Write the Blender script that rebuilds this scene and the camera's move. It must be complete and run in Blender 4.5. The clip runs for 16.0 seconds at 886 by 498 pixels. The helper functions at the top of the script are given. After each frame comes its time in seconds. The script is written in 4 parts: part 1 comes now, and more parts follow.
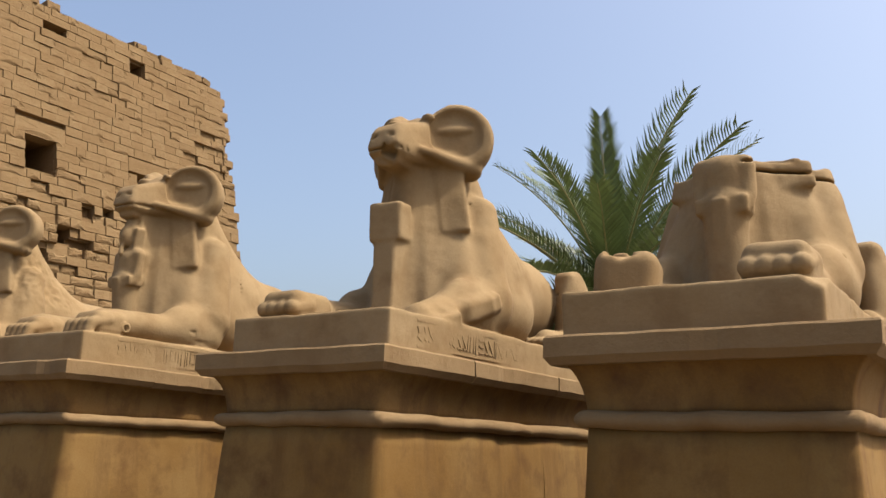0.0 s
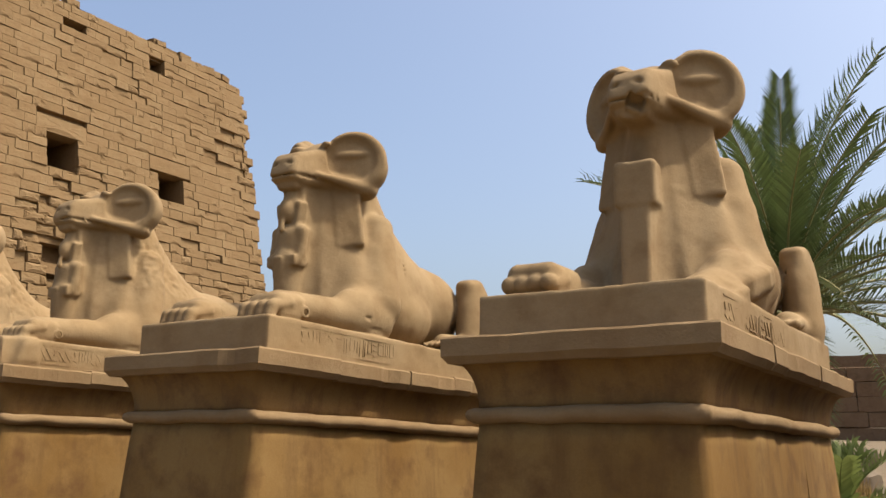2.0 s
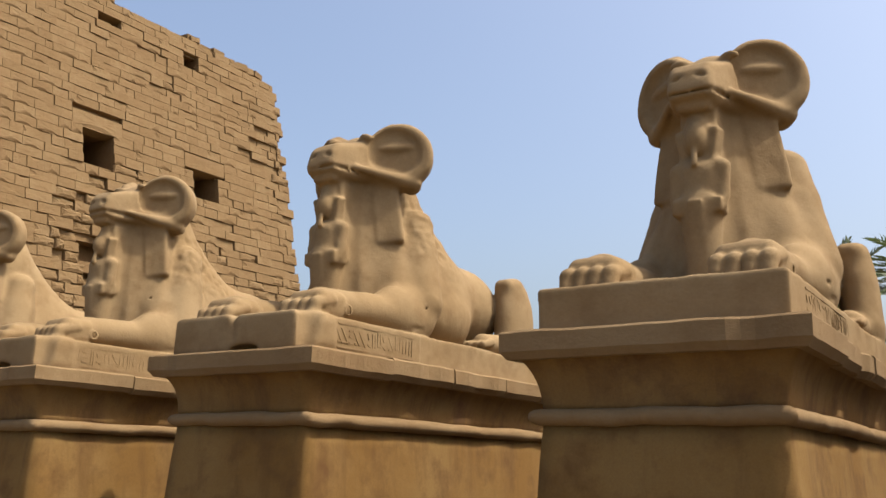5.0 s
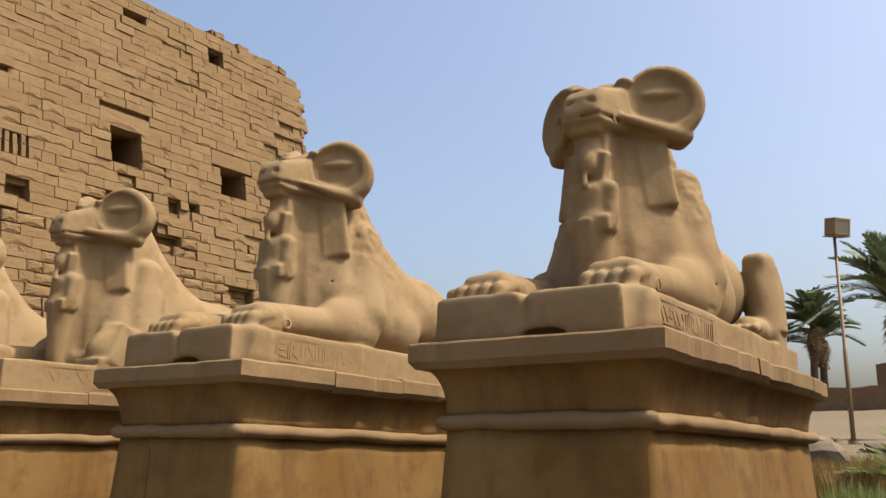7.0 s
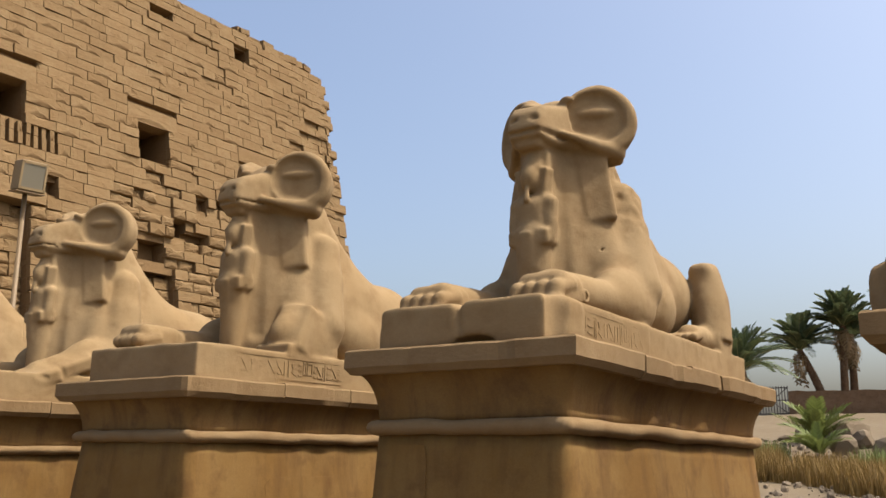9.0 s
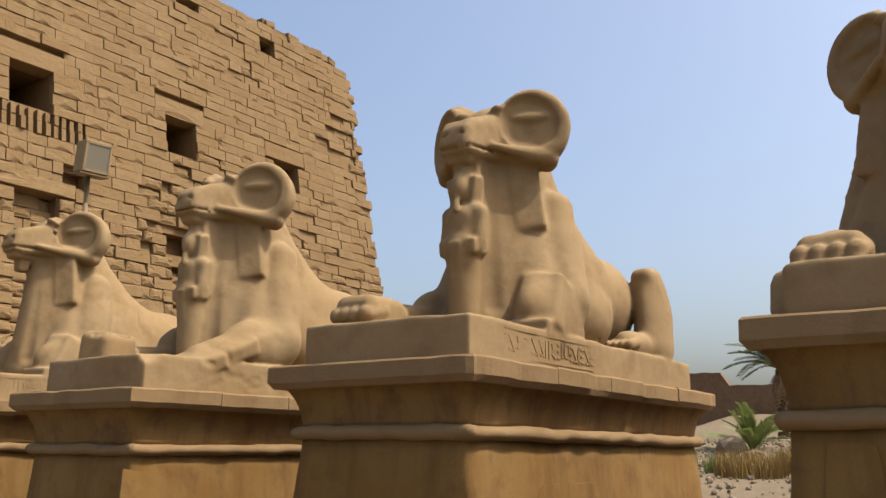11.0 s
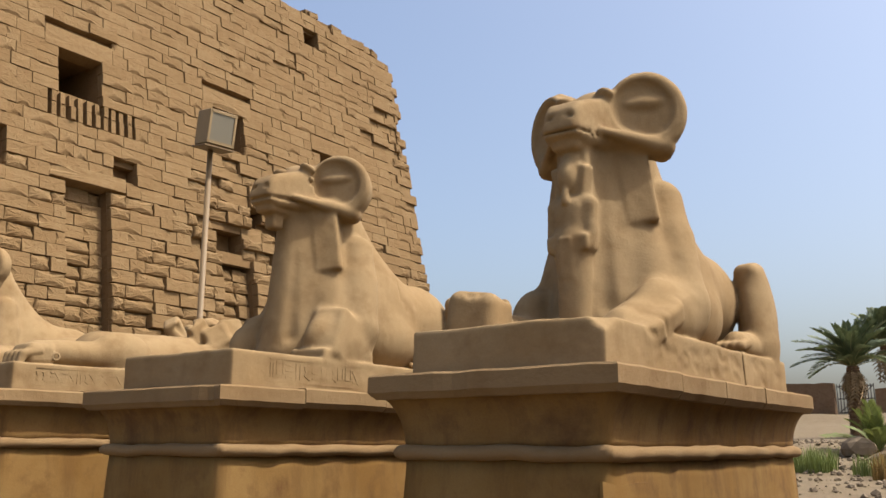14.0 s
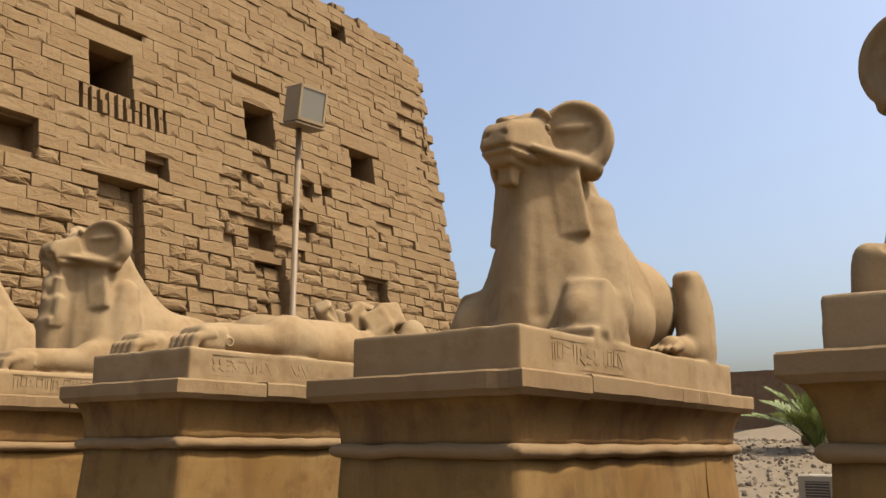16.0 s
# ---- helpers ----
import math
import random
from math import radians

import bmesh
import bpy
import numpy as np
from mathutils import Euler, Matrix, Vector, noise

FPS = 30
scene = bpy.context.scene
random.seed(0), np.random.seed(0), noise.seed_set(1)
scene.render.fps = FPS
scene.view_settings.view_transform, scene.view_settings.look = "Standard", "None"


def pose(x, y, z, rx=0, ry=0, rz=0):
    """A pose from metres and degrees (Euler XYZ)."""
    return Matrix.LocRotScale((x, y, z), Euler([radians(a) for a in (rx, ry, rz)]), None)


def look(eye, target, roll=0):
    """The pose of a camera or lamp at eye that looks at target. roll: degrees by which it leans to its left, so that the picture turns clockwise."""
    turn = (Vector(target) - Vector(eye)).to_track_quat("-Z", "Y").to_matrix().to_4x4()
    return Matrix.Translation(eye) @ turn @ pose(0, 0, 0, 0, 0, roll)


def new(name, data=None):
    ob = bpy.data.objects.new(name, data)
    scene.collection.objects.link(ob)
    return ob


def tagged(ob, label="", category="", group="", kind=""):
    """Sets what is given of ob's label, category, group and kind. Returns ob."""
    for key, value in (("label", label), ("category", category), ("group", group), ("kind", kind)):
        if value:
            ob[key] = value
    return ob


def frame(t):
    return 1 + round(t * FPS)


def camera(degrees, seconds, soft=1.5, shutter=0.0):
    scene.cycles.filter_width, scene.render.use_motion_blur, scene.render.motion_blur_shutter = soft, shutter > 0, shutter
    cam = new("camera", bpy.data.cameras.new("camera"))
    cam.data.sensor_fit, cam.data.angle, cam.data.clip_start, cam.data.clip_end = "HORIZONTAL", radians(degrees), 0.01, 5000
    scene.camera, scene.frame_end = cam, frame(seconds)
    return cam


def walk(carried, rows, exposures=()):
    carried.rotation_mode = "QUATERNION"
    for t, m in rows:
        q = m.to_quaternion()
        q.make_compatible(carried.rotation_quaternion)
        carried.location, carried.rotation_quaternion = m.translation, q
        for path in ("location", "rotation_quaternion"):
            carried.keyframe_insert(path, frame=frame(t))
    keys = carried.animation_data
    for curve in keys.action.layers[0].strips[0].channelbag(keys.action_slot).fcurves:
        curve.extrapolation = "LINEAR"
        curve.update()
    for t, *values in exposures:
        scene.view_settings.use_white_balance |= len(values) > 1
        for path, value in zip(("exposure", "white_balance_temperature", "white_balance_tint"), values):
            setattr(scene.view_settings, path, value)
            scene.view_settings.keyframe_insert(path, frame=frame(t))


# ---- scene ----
cam = camera(53.0, 16.0)
PATH = [
    (0, (0.222, -4.048, 1.703), (-0.836, -2.405, 2.131), 0.9),
    (0.5, (-0.212, -4.083, 1.7), (-1.273, -2.443, 2.128), 0.9),
    (1, (-0.694, -4.089, 1.69), (-1.758, -2.45, 2.117), 0.7),
    (1.5, (-1.159, -4.087, 1.684), (-2.227, -2.451, 2.111), 0.7),
    (2, (-1.634, -4.084, 1.692), (-2.704, -2.449, 2.117), 0.6),
    (2.5, (-2.115, -4.086, 1.682), (-3.188, -2.453, 2.11), 0.7),
    (3, (-2.711, -4.06, 1.679), (-3.785, -2.429, 2.11), 0.7),
    (5.5, (-5.48, -3.986, 1.706), (-6.571, -2.367, 2.14), 0.6),
    (6, (-6.011, -3.974, 1.718), (-7.108, -2.358, 2.148), 0.2),
    (6.5, (-6.554, -3.983, 1.709), (-7.655, -2.37, 2.14), 0.3),
    (7, (-7.102, -4.011, 1.733), (-8.207, -2.4, 2.161), 0.1),
    (7.5, (-7.662, -4.068, 1.736), (-8.77, -2.46, 2.166), 0.1),
    (8, (-8.258, -4.086, 1.735), (-9.369, -2.48, 2.166), 0.1),
    (8.5, (-8.834, -4.142, 1.733), (-9.947, -2.537, 2.166), 0.3),
    (9, (-9.417, -4.129, 1.706), (-10.532, -2.527, 2.139), 0.2),
    (11.5, (-12.457, -4.043, 1.696), (-13.589, -2.451, 2.127), 0.2),
    (12, (-13.1, -4.028, 1.693), (-14.237, -2.439, 2.123), 0.1),
    (12.5, (-13.739, -4.024, 1.684), (-14.879, -2.439, 2.117), 0.1),
    (13, (-14.359, -4.021, 1.681), (-15.503, -2.439, 2.114), 0.0),
    (13.5, (-14.97, -4.092, 1.694), (-16.116, -2.511, 2.128), 0.2),
    (14, (-15.565, -4.13, 1.689), (-16.714, -2.552, 2.124), 0.1),
    (14.5, (-16.159, -4.165, 1.695), (-17.311, -2.589, 2.131), 0.0),
    (15, (-16.709, -4.227, 1.684), (-17.864, -2.654, 2.122), 0.1),
    (15.5, (-17.329, -4.178, 1.687), (-18.487, -2.607, 2.124), 0.0),
    (16, (-17.919, -4.192, 1.688), (-19.08, -2.623, 2.123), -0.1),
]
walk(cam, [(t, look(*row)) for t, *row in PATH])

# ---- sky and sun ----
SUN_EL, SUN_AZ = 58.5, 23.0     # height, and turn from +x towards +y, degrees
sky_world = bpy.data.worlds.new("sky")
scene.world = sky_world
sky_world.use_nodes = True
wn, wl = sky_world.node_tree.nodes, sky_world.node_tree.links
sky = wn.new("ShaderNodeTexSky")
sky.sky_type, sky.sun_disc = "NISHITA", False
sky.sun_elevation, sky.sun_rotation = radians(SUN_EL), radians(90 - SUN_AZ)
sky.air_density, sky.dust_density, sky.ozone_density, sky.altitude = 1.0, 6.6, 1.0, 80
wl.new(sky.outputs[0], wn["Background"].inputs[0])
wn["Background"].inputs[1].default_value = 0.15
sun = new("sun", bpy.data.lights.new("sun", "SUN"))
sun.data.energy, sun.data.angle, sun.data.color = 3.3, radians(0.6), (1.0, 0.93, 0.82)
ce = math.cos(radians(SUN_EL))
SUN_WAY = Vector((ce * math.cos(radians(SUN_AZ)), ce * math.sin(radians(SUN_AZ)), math.sin(radians(SUN_EL))))
sun.matrix_world = look(SUN_WAY * 60, (0, 0, 0))
scene.view_settings.exposure = 0.74

# ---- materials ----


def stone(name, base, light, dark, grain=60.0, bump=0.25, island=0.0, rnd=0.0, stain=0.6, rough=0.92, pits=0.0, streak=0.0):
    """A worn sandstone: three tones mixed by stains at two scales, grain and relief."""
    m = bpy.data.materials.new(name)
    m.use_nodes = True
    n, l = m.node_tree.nodes, m.node_tree.links
    b = n["Principled BSDF"]
    geo = n.new("ShaderNodeNewGeometry")
    pos = geo.outputs["Position"]

    def tex(scale, detail=5.0, rough_=0.6, src=pos):
        t = n.new("ShaderNodeTexNoise")
        t.inputs["Scale"].default_value, t.inputs["Detail"].default_value, t.inputs["Roughness"].default_value = scale, detail, rough_
        l.new(src, t.inputs["Vector"])
        return t.outputs["Fac"]

    def ramp(src, a, c):
        r = n.new("ShaderNodeMapRange")
        r.inputs["From Min"].default_value, r.inputs["From Max"].default_value = a, c
        l.new(src, r.inputs["Value"])
        return r.outputs["Result"]

    def mix(fac, a, c, blend="MIX"):
        x = n.new("ShaderNodeMix")
        x.data_type, x.blend_type = "RGBA", blend
        for sock, val in ((x.inputs["Factor"], fac), (x.inputs["A"], a), (x.inputs["B"], c)):
            if isinstance(val, (int, float)):
                sock.default_value = val
            elif isinstance(val, tuple):
                sock.default_value = (*val, 1)
            else:
                l.new(val, sock)
        return x.outputs["Result"]

    def scaled(src, k):
        x = n.new("ShaderNodeMath")
        x.operation = "MULTIPLY"
        l.new(src, x.inputs[0])
        x.inputs[1].default_value = k
        return x.outputs[0]

    big = ramp(tex(1.3), 0.38, 0.66)
    col = mix(scaled(big, stain), base, light)
    col = mix(scaled(ramp(tex(3.7, 7), 0.5, 0.72), stain * 0.9), col, dark)
    if streak:
        mp = n.new("ShaderNodeMapping")
        mp.inputs["Scale"].default_value = (1, 1, 0.16)
        l.new(pos, mp.inputs["Vector"])
        col = mix(scaled(ramp(tex(5.0, 6, 0.65, mp.outputs[0]), 0.5, 0.7), streak), col, dark)
        col = mix(scaled(ramp(tex(3.1, 6, 0.65, mp.outputs[0]), 0.55, 0.75), streak * 0.8), col, light)
    col = mix(scaled(ramp(tex(grain, 3), 0.35, 0.7), 0.22), col, dark, "MIX")
    if island:
        col = mix(scaled(geo.outputs["Random Per Island"], island), col, dark)
    if rnd:
        oi = n.new("ShaderNodeObjectInfo")
        col = mix(scaled(oi.outputs["Random"], rnd), col, dark)
    l.new(col, b.inputs["Base Color"])
    b.inputs["Roughness"].default_value = rough
    b.inputs["Specular IOR Level"].default_value = 0.15
    add = n.new("ShaderNodeMath")
    add.operation = "ADD"
    l.new(scaled(tex(grain, 6, 0.7), 0.5), add.inputs[0])
    l.new(scaled(tex(9.0, 8, 0.7), 1.6), add.inputs[1])
    h = add.outputs[0]
    if pits:
        v = n.new("ShaderNodeTexVoronoi")
        v.inputs["Scale"].default_value = 34
        l.new(pos, v.inputs["Vector"])
        a2 = n.new("ShaderNodeMath")
        a2.operation = "ADD"
        l.new(h, a2.inputs[0])
        msk = n.new("ShaderNodeMath")
        msk.operation = "MULTIPLY"
        l.new(ramp(tex(2.3, 4), 0.5, 0.68), msk.inputs[0])
        l.new(scaled(ramp(v.outputs["Distance"], 0.0, 0.35), pits), msk.inputs[1])
        l.new(msk.outputs[0], a2.inputs[1])
        h = a2.outputs[0]
    bp = n.new("ShaderNodeBump")
    bp.inputs["Strength"].default_value, bp.inputs["Distance"].default_value = bump, 0.03
    l.new(h, bp.inputs["Height"])
    l.new(bp.outputs[0], b.inputs["Normal"])
    return m


def simple(name, col, rough=0.6, metal=0.0, var=0.25, scale=8.0, spec=0.4, trans=0.0):
    m = bpy.data.materials.new(name)
    m.use_nodes = True
    n, l = m.node_tree.nodes, m.node_tree.links
    b = n["Principled BSDF"]
    t = n.new("ShaderNodeTexNoise")
    t.inputs["Scale"].default_value, t.inputs["Detail"].default_value = scale, 6
    oi = n.new("ShaderNodeObjectInfo")
    geo = n.new("ShaderNodeNewGeometry")
    l.new(geo.outputs["Position"], t.inputs["Vector"])
    x = n.new("ShaderNodeMix")
    x.data_type = "RGBA"
    x.inputs["A"].default_value = (*[c * (1 - var) for c in col], 1)
    x.inputs["B"].default_value = (*[min(1, c * (1 + var)) for c in col], 1)
    ad = n.new("ShaderNodeMath")
    ad.operation = "MULTIPLY_ADD"
    l.new(geo.outputs["Random Per Island"], ad.inputs[0])
    ad.inputs[1].default_value = 0.5
    hf = n.new("ShaderNodeMath")
    hf.operation = "MULTIPLY"
    l.new(t.outputs["Fac"], hf.inputs[0])
    hf.inputs[1].default_value = 0.6
    l.new(hf.outputs[0], ad.inputs[2])
    l.new(ad.outputs[0], x.inputs["Factor"])
    l.new(x.outputs["Result"], b.inputs["Base Color"])
    b.inputs["Roughness"].default_value, b.inputs["Metallic"].default_value = rough, metal
    b.inputs["Specular IOR Level"].default_value = spec
    if trans:
        tr = n.new("ShaderNodeBsdfTranslucent")
        l.new(x.outputs["Result"], tr.inputs["Color"])
        ms = n.new("ShaderNodeMixShader")
        ms.inputs[0].default_value = trans
        l.new(b.outputs[0], ms.inputs[1])
        l.new(tr.outputs[0], ms.inputs[2])
        l.new(ms.outputs[0], n["Material Output"].inputs[0])
    return m


M_STATUE = stone("statue_sandstone", (0.222, 0.149, 0.073), (0.262, 0.188, 0.102), (0.158, 0.098, 0.044), grain=75, bump=0.16, stain=0.8, pits=0.35)
M_PED = stone("plastered_stone", (0.166, 0.091, 0.025), (0.206, 0.126, 0.044), (0.104, 0.053, 0.019), grain=90, bump=0.14, stain=1.0, streak=0.6)
# streaky stains, with browns darkened further for the shade under the lip
M_CAV = stone("stained_shaded_cornice", (0.160, 0.088, 0.026), (0.202, 0.124, 0.046), (0.086, 0.044, 0.020), grain=80, bump=0.2, stain=1.0, streak=0.65)
M_LIP = stone("cornice_stone", (0.202, 0.131, 0.064), (0.242, 0.170, 0.090), (0.150, 0.090, 0.040), grain=70, bump=0.3, stain=0.6, rnd=0.25)
M_BLOCK = stone("pylon_block", (0.184, 0.119, 0.057), (0.212, 0.149, 0.078), (0.132, 0.080, 0.034), grain=22, bump=0.6, stain=0.6, rnd=0.5, island=0.0)
M_BLOCKS = stone("pylon_blocks_rest", (0.184, 0.119, 0.057), (0.212, 0.149, 0.078), (0.132, 0.080, 0.034), grain=22, bump=0.6, stain=0.6, island=0.5)
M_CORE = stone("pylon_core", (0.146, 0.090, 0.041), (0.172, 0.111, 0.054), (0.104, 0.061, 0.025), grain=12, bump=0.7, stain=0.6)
M_GROUND = stone("gravel_ground", (0.142, 0.108, 0.067), (0.174, 0.137, 0.087), (0.100, 0.074, 0.044), grain=14, bump=0.6, stain=0.7)
M_MUD = stone("mud_brick", (0.160, 0.100, 0.056), (0.200, 0.132, 0.080), (0.112, 0.068, 0.040), grain=9, bump=0.8, stain=0.7)
M_ROCK = stone("loose_stone", (0.185, 0.145, 0.098), (0.250, 0.205, 0.148), (0.125, 0.094, 0.062), grain=30, bump=0.5, stain=0.7, rnd=0.4, island=0.4)
M_FROND = simple("palm_leaf", (0.085, 0.115, 0.038), 0.42, var=0.5, scale=3, trans=0.18)
M_FROND_FAR = simple("palm_leaf_dusty", (0.085, 0.11, 0.05), 0.6, var=0.4, scale=2, trans=0.2)
M_FROND_DRY = simple("palm_leaf_dry", (0.26, 0.18, 0.09), 0.8, var=0.35, scale=3, trans=0.15)
M_RACHIS = simple("palm_rib", (0.22, 0.2, 0.08), 0.6, var=0.25)
M_TRUNK = stone("palm_bark", (0.136, 0.084, 0.048), (0.192, 0.128, 0.076), (0.072, 0.044, 0.024), grain=40, bump=0.8, stain=0.8, island=0.3)
M_DRY = simple("dry_grass", (0.21, 0.135, 0.04), 0.8, var=0.4, scale=1.2, trans=0.25)
M_GREEN = simple("green_grass", (0.14, 0.17, 0.045), 0.6, var=0.4, scale=1.2, trans=0.3)
M_POLE = simple("painted_pole", (0.15, 0.10, 0.048), 0.55, var=0.15, scale=5)
M_LAMPBOX = simple("lamp_housing", (0.22, 0.155, 0.075), 0.5, var=0.12, scale=6)
M_GLASS = simple("lamp_glass", (0.13, 0.115, 0.08), 0.3, var=0.06, scale=2, spec=0.6)
M_IRON = simple("painted_iron", (0.05, 0.04, 0.035), 0.6, var=0.2)
M_UNIT = simple("unit_enamel", (0.30, 0.25, 0.17), 0.5, var=0.1, scale=3)

# ---- mesh helpers ----


def mesh_of(name, verts, faces, mat, smooth=False):
    me = bpy.data.meshes.new(name)
    me.from_pydata([tuple(v) for v in verts], [], [tuple(f) for f in faces])
    me.materials.append(mat)
    if smooth:
        me.polygons.foreach_set("use_smooth", [True] * len(me.polygons))
    me.update()
    return me


def part(name, data, parent, label="", m=None):
    ob = new(name, data)
    ob.parent = parent
    if m is not None:
        ob.matrix_local = m
    return tagged(ob, label)


def base_at(name, x, y, z, label, category, group="", kind="", rz=0):
    e = new(name)
    e.matrix_world = pose(x, y, z, 0, 0, rz)
    return tagged(e, label, category, group, kind)


def worn(v, amp, scale, seed=0.0):
    """A point moved by smooth noise."""
    p = Vector(v)
    return p + noise.noise_vector(p * scale + Vector((seed, seed * 1.7, 0))) * amp


class Build:
    """Gathers points and faces of one mesh."""

    def __init__(self):
        self.v, self.f = [], []

    def add(self, verts, faces):
        o = len(self.v)
        self.v += [tuple(q) for q in verts]
        self.f += [tuple(i + o for i in q) for q in faces]

    def box(self, m, sx, sy, sz):
        c = [m @ Vector((x * sx / 2, y * sy / 2, z * sz / 2)) for x in (-1, 1) for y in (-1, 1) for z in (-1, 1)]
        self.add(c, [(0, 1, 3, 2), (4, 6, 7, 5), (0, 4, 5, 1), (2, 3, 7, 6), (0, 2, 6, 4), (1, 5, 7, 3)])

    def tube(self, pts, radii, n=8, cap=True):
        rings = []
        for i, p in enumerate(pts):
            p = Vector(p)
            d = (Vector(pts[min(i + 1, len(pts) - 1)]) - Vector(pts[max(i - 1, 0)])).normalized()
            a = d.orthogonal().normalized() if abs(d.z) < 0.9 else Vector((1, 0, 0))
            a = (a - d * a.dot(d)).normalized()
            b = d.cross(a)
            rings.append([p + (a * math.cos(6.2832 * k / n) + b * math.sin(6.2832 * k / n)) * radii[i] for k in range(n)])
        f = [(i * n + k, i * n + (k + 1) % n, (i + 1) * n + (k + 1) % n, (i + 1) * n + k) for i in range(len(pts) - 1) for k in range(n)]
        if cap:
            f += [tuple(range(n))[::-1], tuple(range((len(pts) - 1) * n, len(pts) * n))]
        self.add([q for r in rings for q in r], f)

    def mesh(self, name, mat, smooth=False):
        return mesh_of(name, self.v, self.f, mat, smooth)


def loft(profile, x0, x1, y0, y1, step=0.12, amp=0.0, scale=3.0, seed=0.0, caps=True):
    """A solid swept round a rectangle: profile rows (inset, z) from below to above."""
    nx, ny = max(2, int((x1 - x0) / step)), max(2, int((y1 - y0) / step))
    rows = []
    for ins, z in profile:
        a, b, c, d = x0 + ins, x1 - ins, y0 + ins, y1 - ins
        ring = [(a + (b - a) * i / nx, c) for i in range(nx)] + [(b, c + (d - c) * i / ny) for i in range(ny)]
        ring += [(b + (a - b) * i / nx, d) for i in range(nx)] + [(a, d + (c - d) * i / ny) for i in range(ny)]
        rows.append([(x, y, z) for x, y in ring])
    n = len(rows[0])
    v = [worn(q, amp, scale, seed) if amp else Vector(q) for r in rows for q in r]
    f = [(i * n + k, i * n + (k + 1) % n, (i + 1) * n + (k + 1) % n, (i + 1) * n + k) for i in range(len(rows) - 1) for k in range(n)]
    if caps:
        f += [tuple(range(n))[::-1], tuple(range((len(rows) - 1) * n, len(rows) * n))]
    return v, f


# ---- carving: solids as distance fields, meshed as smooth stone ----


class Carving:
    def __init__(self, lo, hi, h):
        self.h, self.lo = h, np.array(lo, float)
        self.ax = [np.arange(lo[i], hi[i] + h, h) for i in range(3)]
        self.D = np.full([len(a) for a in self.ax], 9.0, dtype=np.float32)

    def region(self, lo, hi, pad):
        s = []
        for i in range(3):
            a = int(np.searchsorted(self.ax[i], lo[i] - pad))
            b = int(np.searchsorted(self.ax[i], hi[i] + pad))
            if b <= a:
                return None, None
            s.append(slice(a, b))
        g = (self.ax[0][s[0]][:, None, None], self.ax[1][s[1]][None, :, None], self.ax[2][s[2]][None, None, :])
        return tuple(s), g

    def blend(self, s, d, k, cut):
        a = self.D[s]
        if cut:
            a, d = -a, d
        h = np.clip(0.5 + 0.5 * (d - a) / k, 0, 1)
        r = d * (1 - h) + a * h - k * h * (1 - h)
        self.D[s] = -r if cut else r

    def egg(self, c, r, k=0.06, turn=(0, 0, 0), cut=False):
        """An ellipsoid."""
        R = max(r)
        s, g = self.region([c[i] - R for i in range(3)], [c[i] + R for i in range(3)], k + 0.08)
        if s is None:
            return
        M = np.array(Euler([radians(a) for a in turn]).to_matrix().transposed())
        q = [g[i] - c[i] for i in range(3)]
        q = [M[i][0] * q[0] + M[i][1] * q[1] + M[i][2] * q[2] for i in range(3)]
        k0 = np.sqrt(sum((q[i] / r[i]) ** 2 for i in range(3))) + 1e-6
        k1 = np.sqrt(sum((q[i] / r[i] ** 2) ** 2 for i in range(3))) + 1e-6
        self.blend(s, k0 * (k0 - 1) / k1, k, cut)

    def limb(self, a, b, ra, rb, k=0.05, cut=False, flat=None):
        """A round cone from a to b; flat: a scale across x."""
        a, b = np.array(a, float), np.array(b, float)
        R = max(ra, rb)
        s, g = self.region(np.minimum(a, b) - R, np.maximum(a, b) + R, k + 0.08)
        if s is None:
            return
        w = b - a
        q = [g[i] - a[i] for i in range(3)]
        t = np.clip((q[0] * w[0] + q[1] * w[1] + q[2] * w[2]) / (w @ w), 0, 1)
        f = flat or 1.0
        d = np.sqrt(((q[0] - t * w[0]) * f) ** 2 + (q[1] - t * w[1]) ** 2 + (q[2] - t * w[2]) ** 2) - (ra + t * (rb - ra))
        self.blend(s, d, k, cut)

    def block(self, c, half, r=0.03, k=0.03, turn=(0, 0, 0), cut=False):
        """A box with rounded edges."""
        R = float(np.linalg.norm(half))
        s, g = self.region([c[i] - R for i in range(3)], [c[i] + R for i in range(3)], k + 0.06)
        if s is None:
            return
        M = np.array(Euler([radians(a) for a in turn]).to_matrix().transposed())
        q = [g[i] - c[i] for i in range(3)]
        q = [np.abs(M[i][0] * q[0] + M[i][1] * q[1] + M[i][2] * q[2]) - (half[i] - r) for i in range(3)]
        d = np.sqrt(sum(np.maximum(x, 0) ** 2 for x in q)) + np.minimum(np.maximum(np.maximum(q[0], q[1]), q[2]), 0) - r
        self.blend(s, d, k, cut)

    def ring(self, c, R, r, turn, k=0.03, stretch=1.0, arc=None):
        """A ring about the local z axis; arc: keeps only where cos to that local direction is under a limit."""
        s, g = self.region([c[i] - R - r for i in range(3)], [c[i] + R + r for i in range(3)], k + 0.06)
        if s is None:
            return
        M = np.array(Euler([radians(a) for a in turn]).to_matrix().transposed())
        q = [g[i] - c[i] for i in range(3)]
        q = [M[i][0] * q[0] + M[i][1] * q[1] + M[i][2] * q[2] for i in range(3)]
        rho = np.sqrt(q[0] ** 2 + (q[1] / stretch) ** 2) + 1e-6
        d = np.sqrt((rho - R) ** 2 + q[2] ** 2) - r
        if arc is not None:
            d = np.maximum(d, ((q[0] * arc[0] + q[1] * arc[1]) / rho - arc[2]) * 0.2)
        self.blend(s, d, k, False)

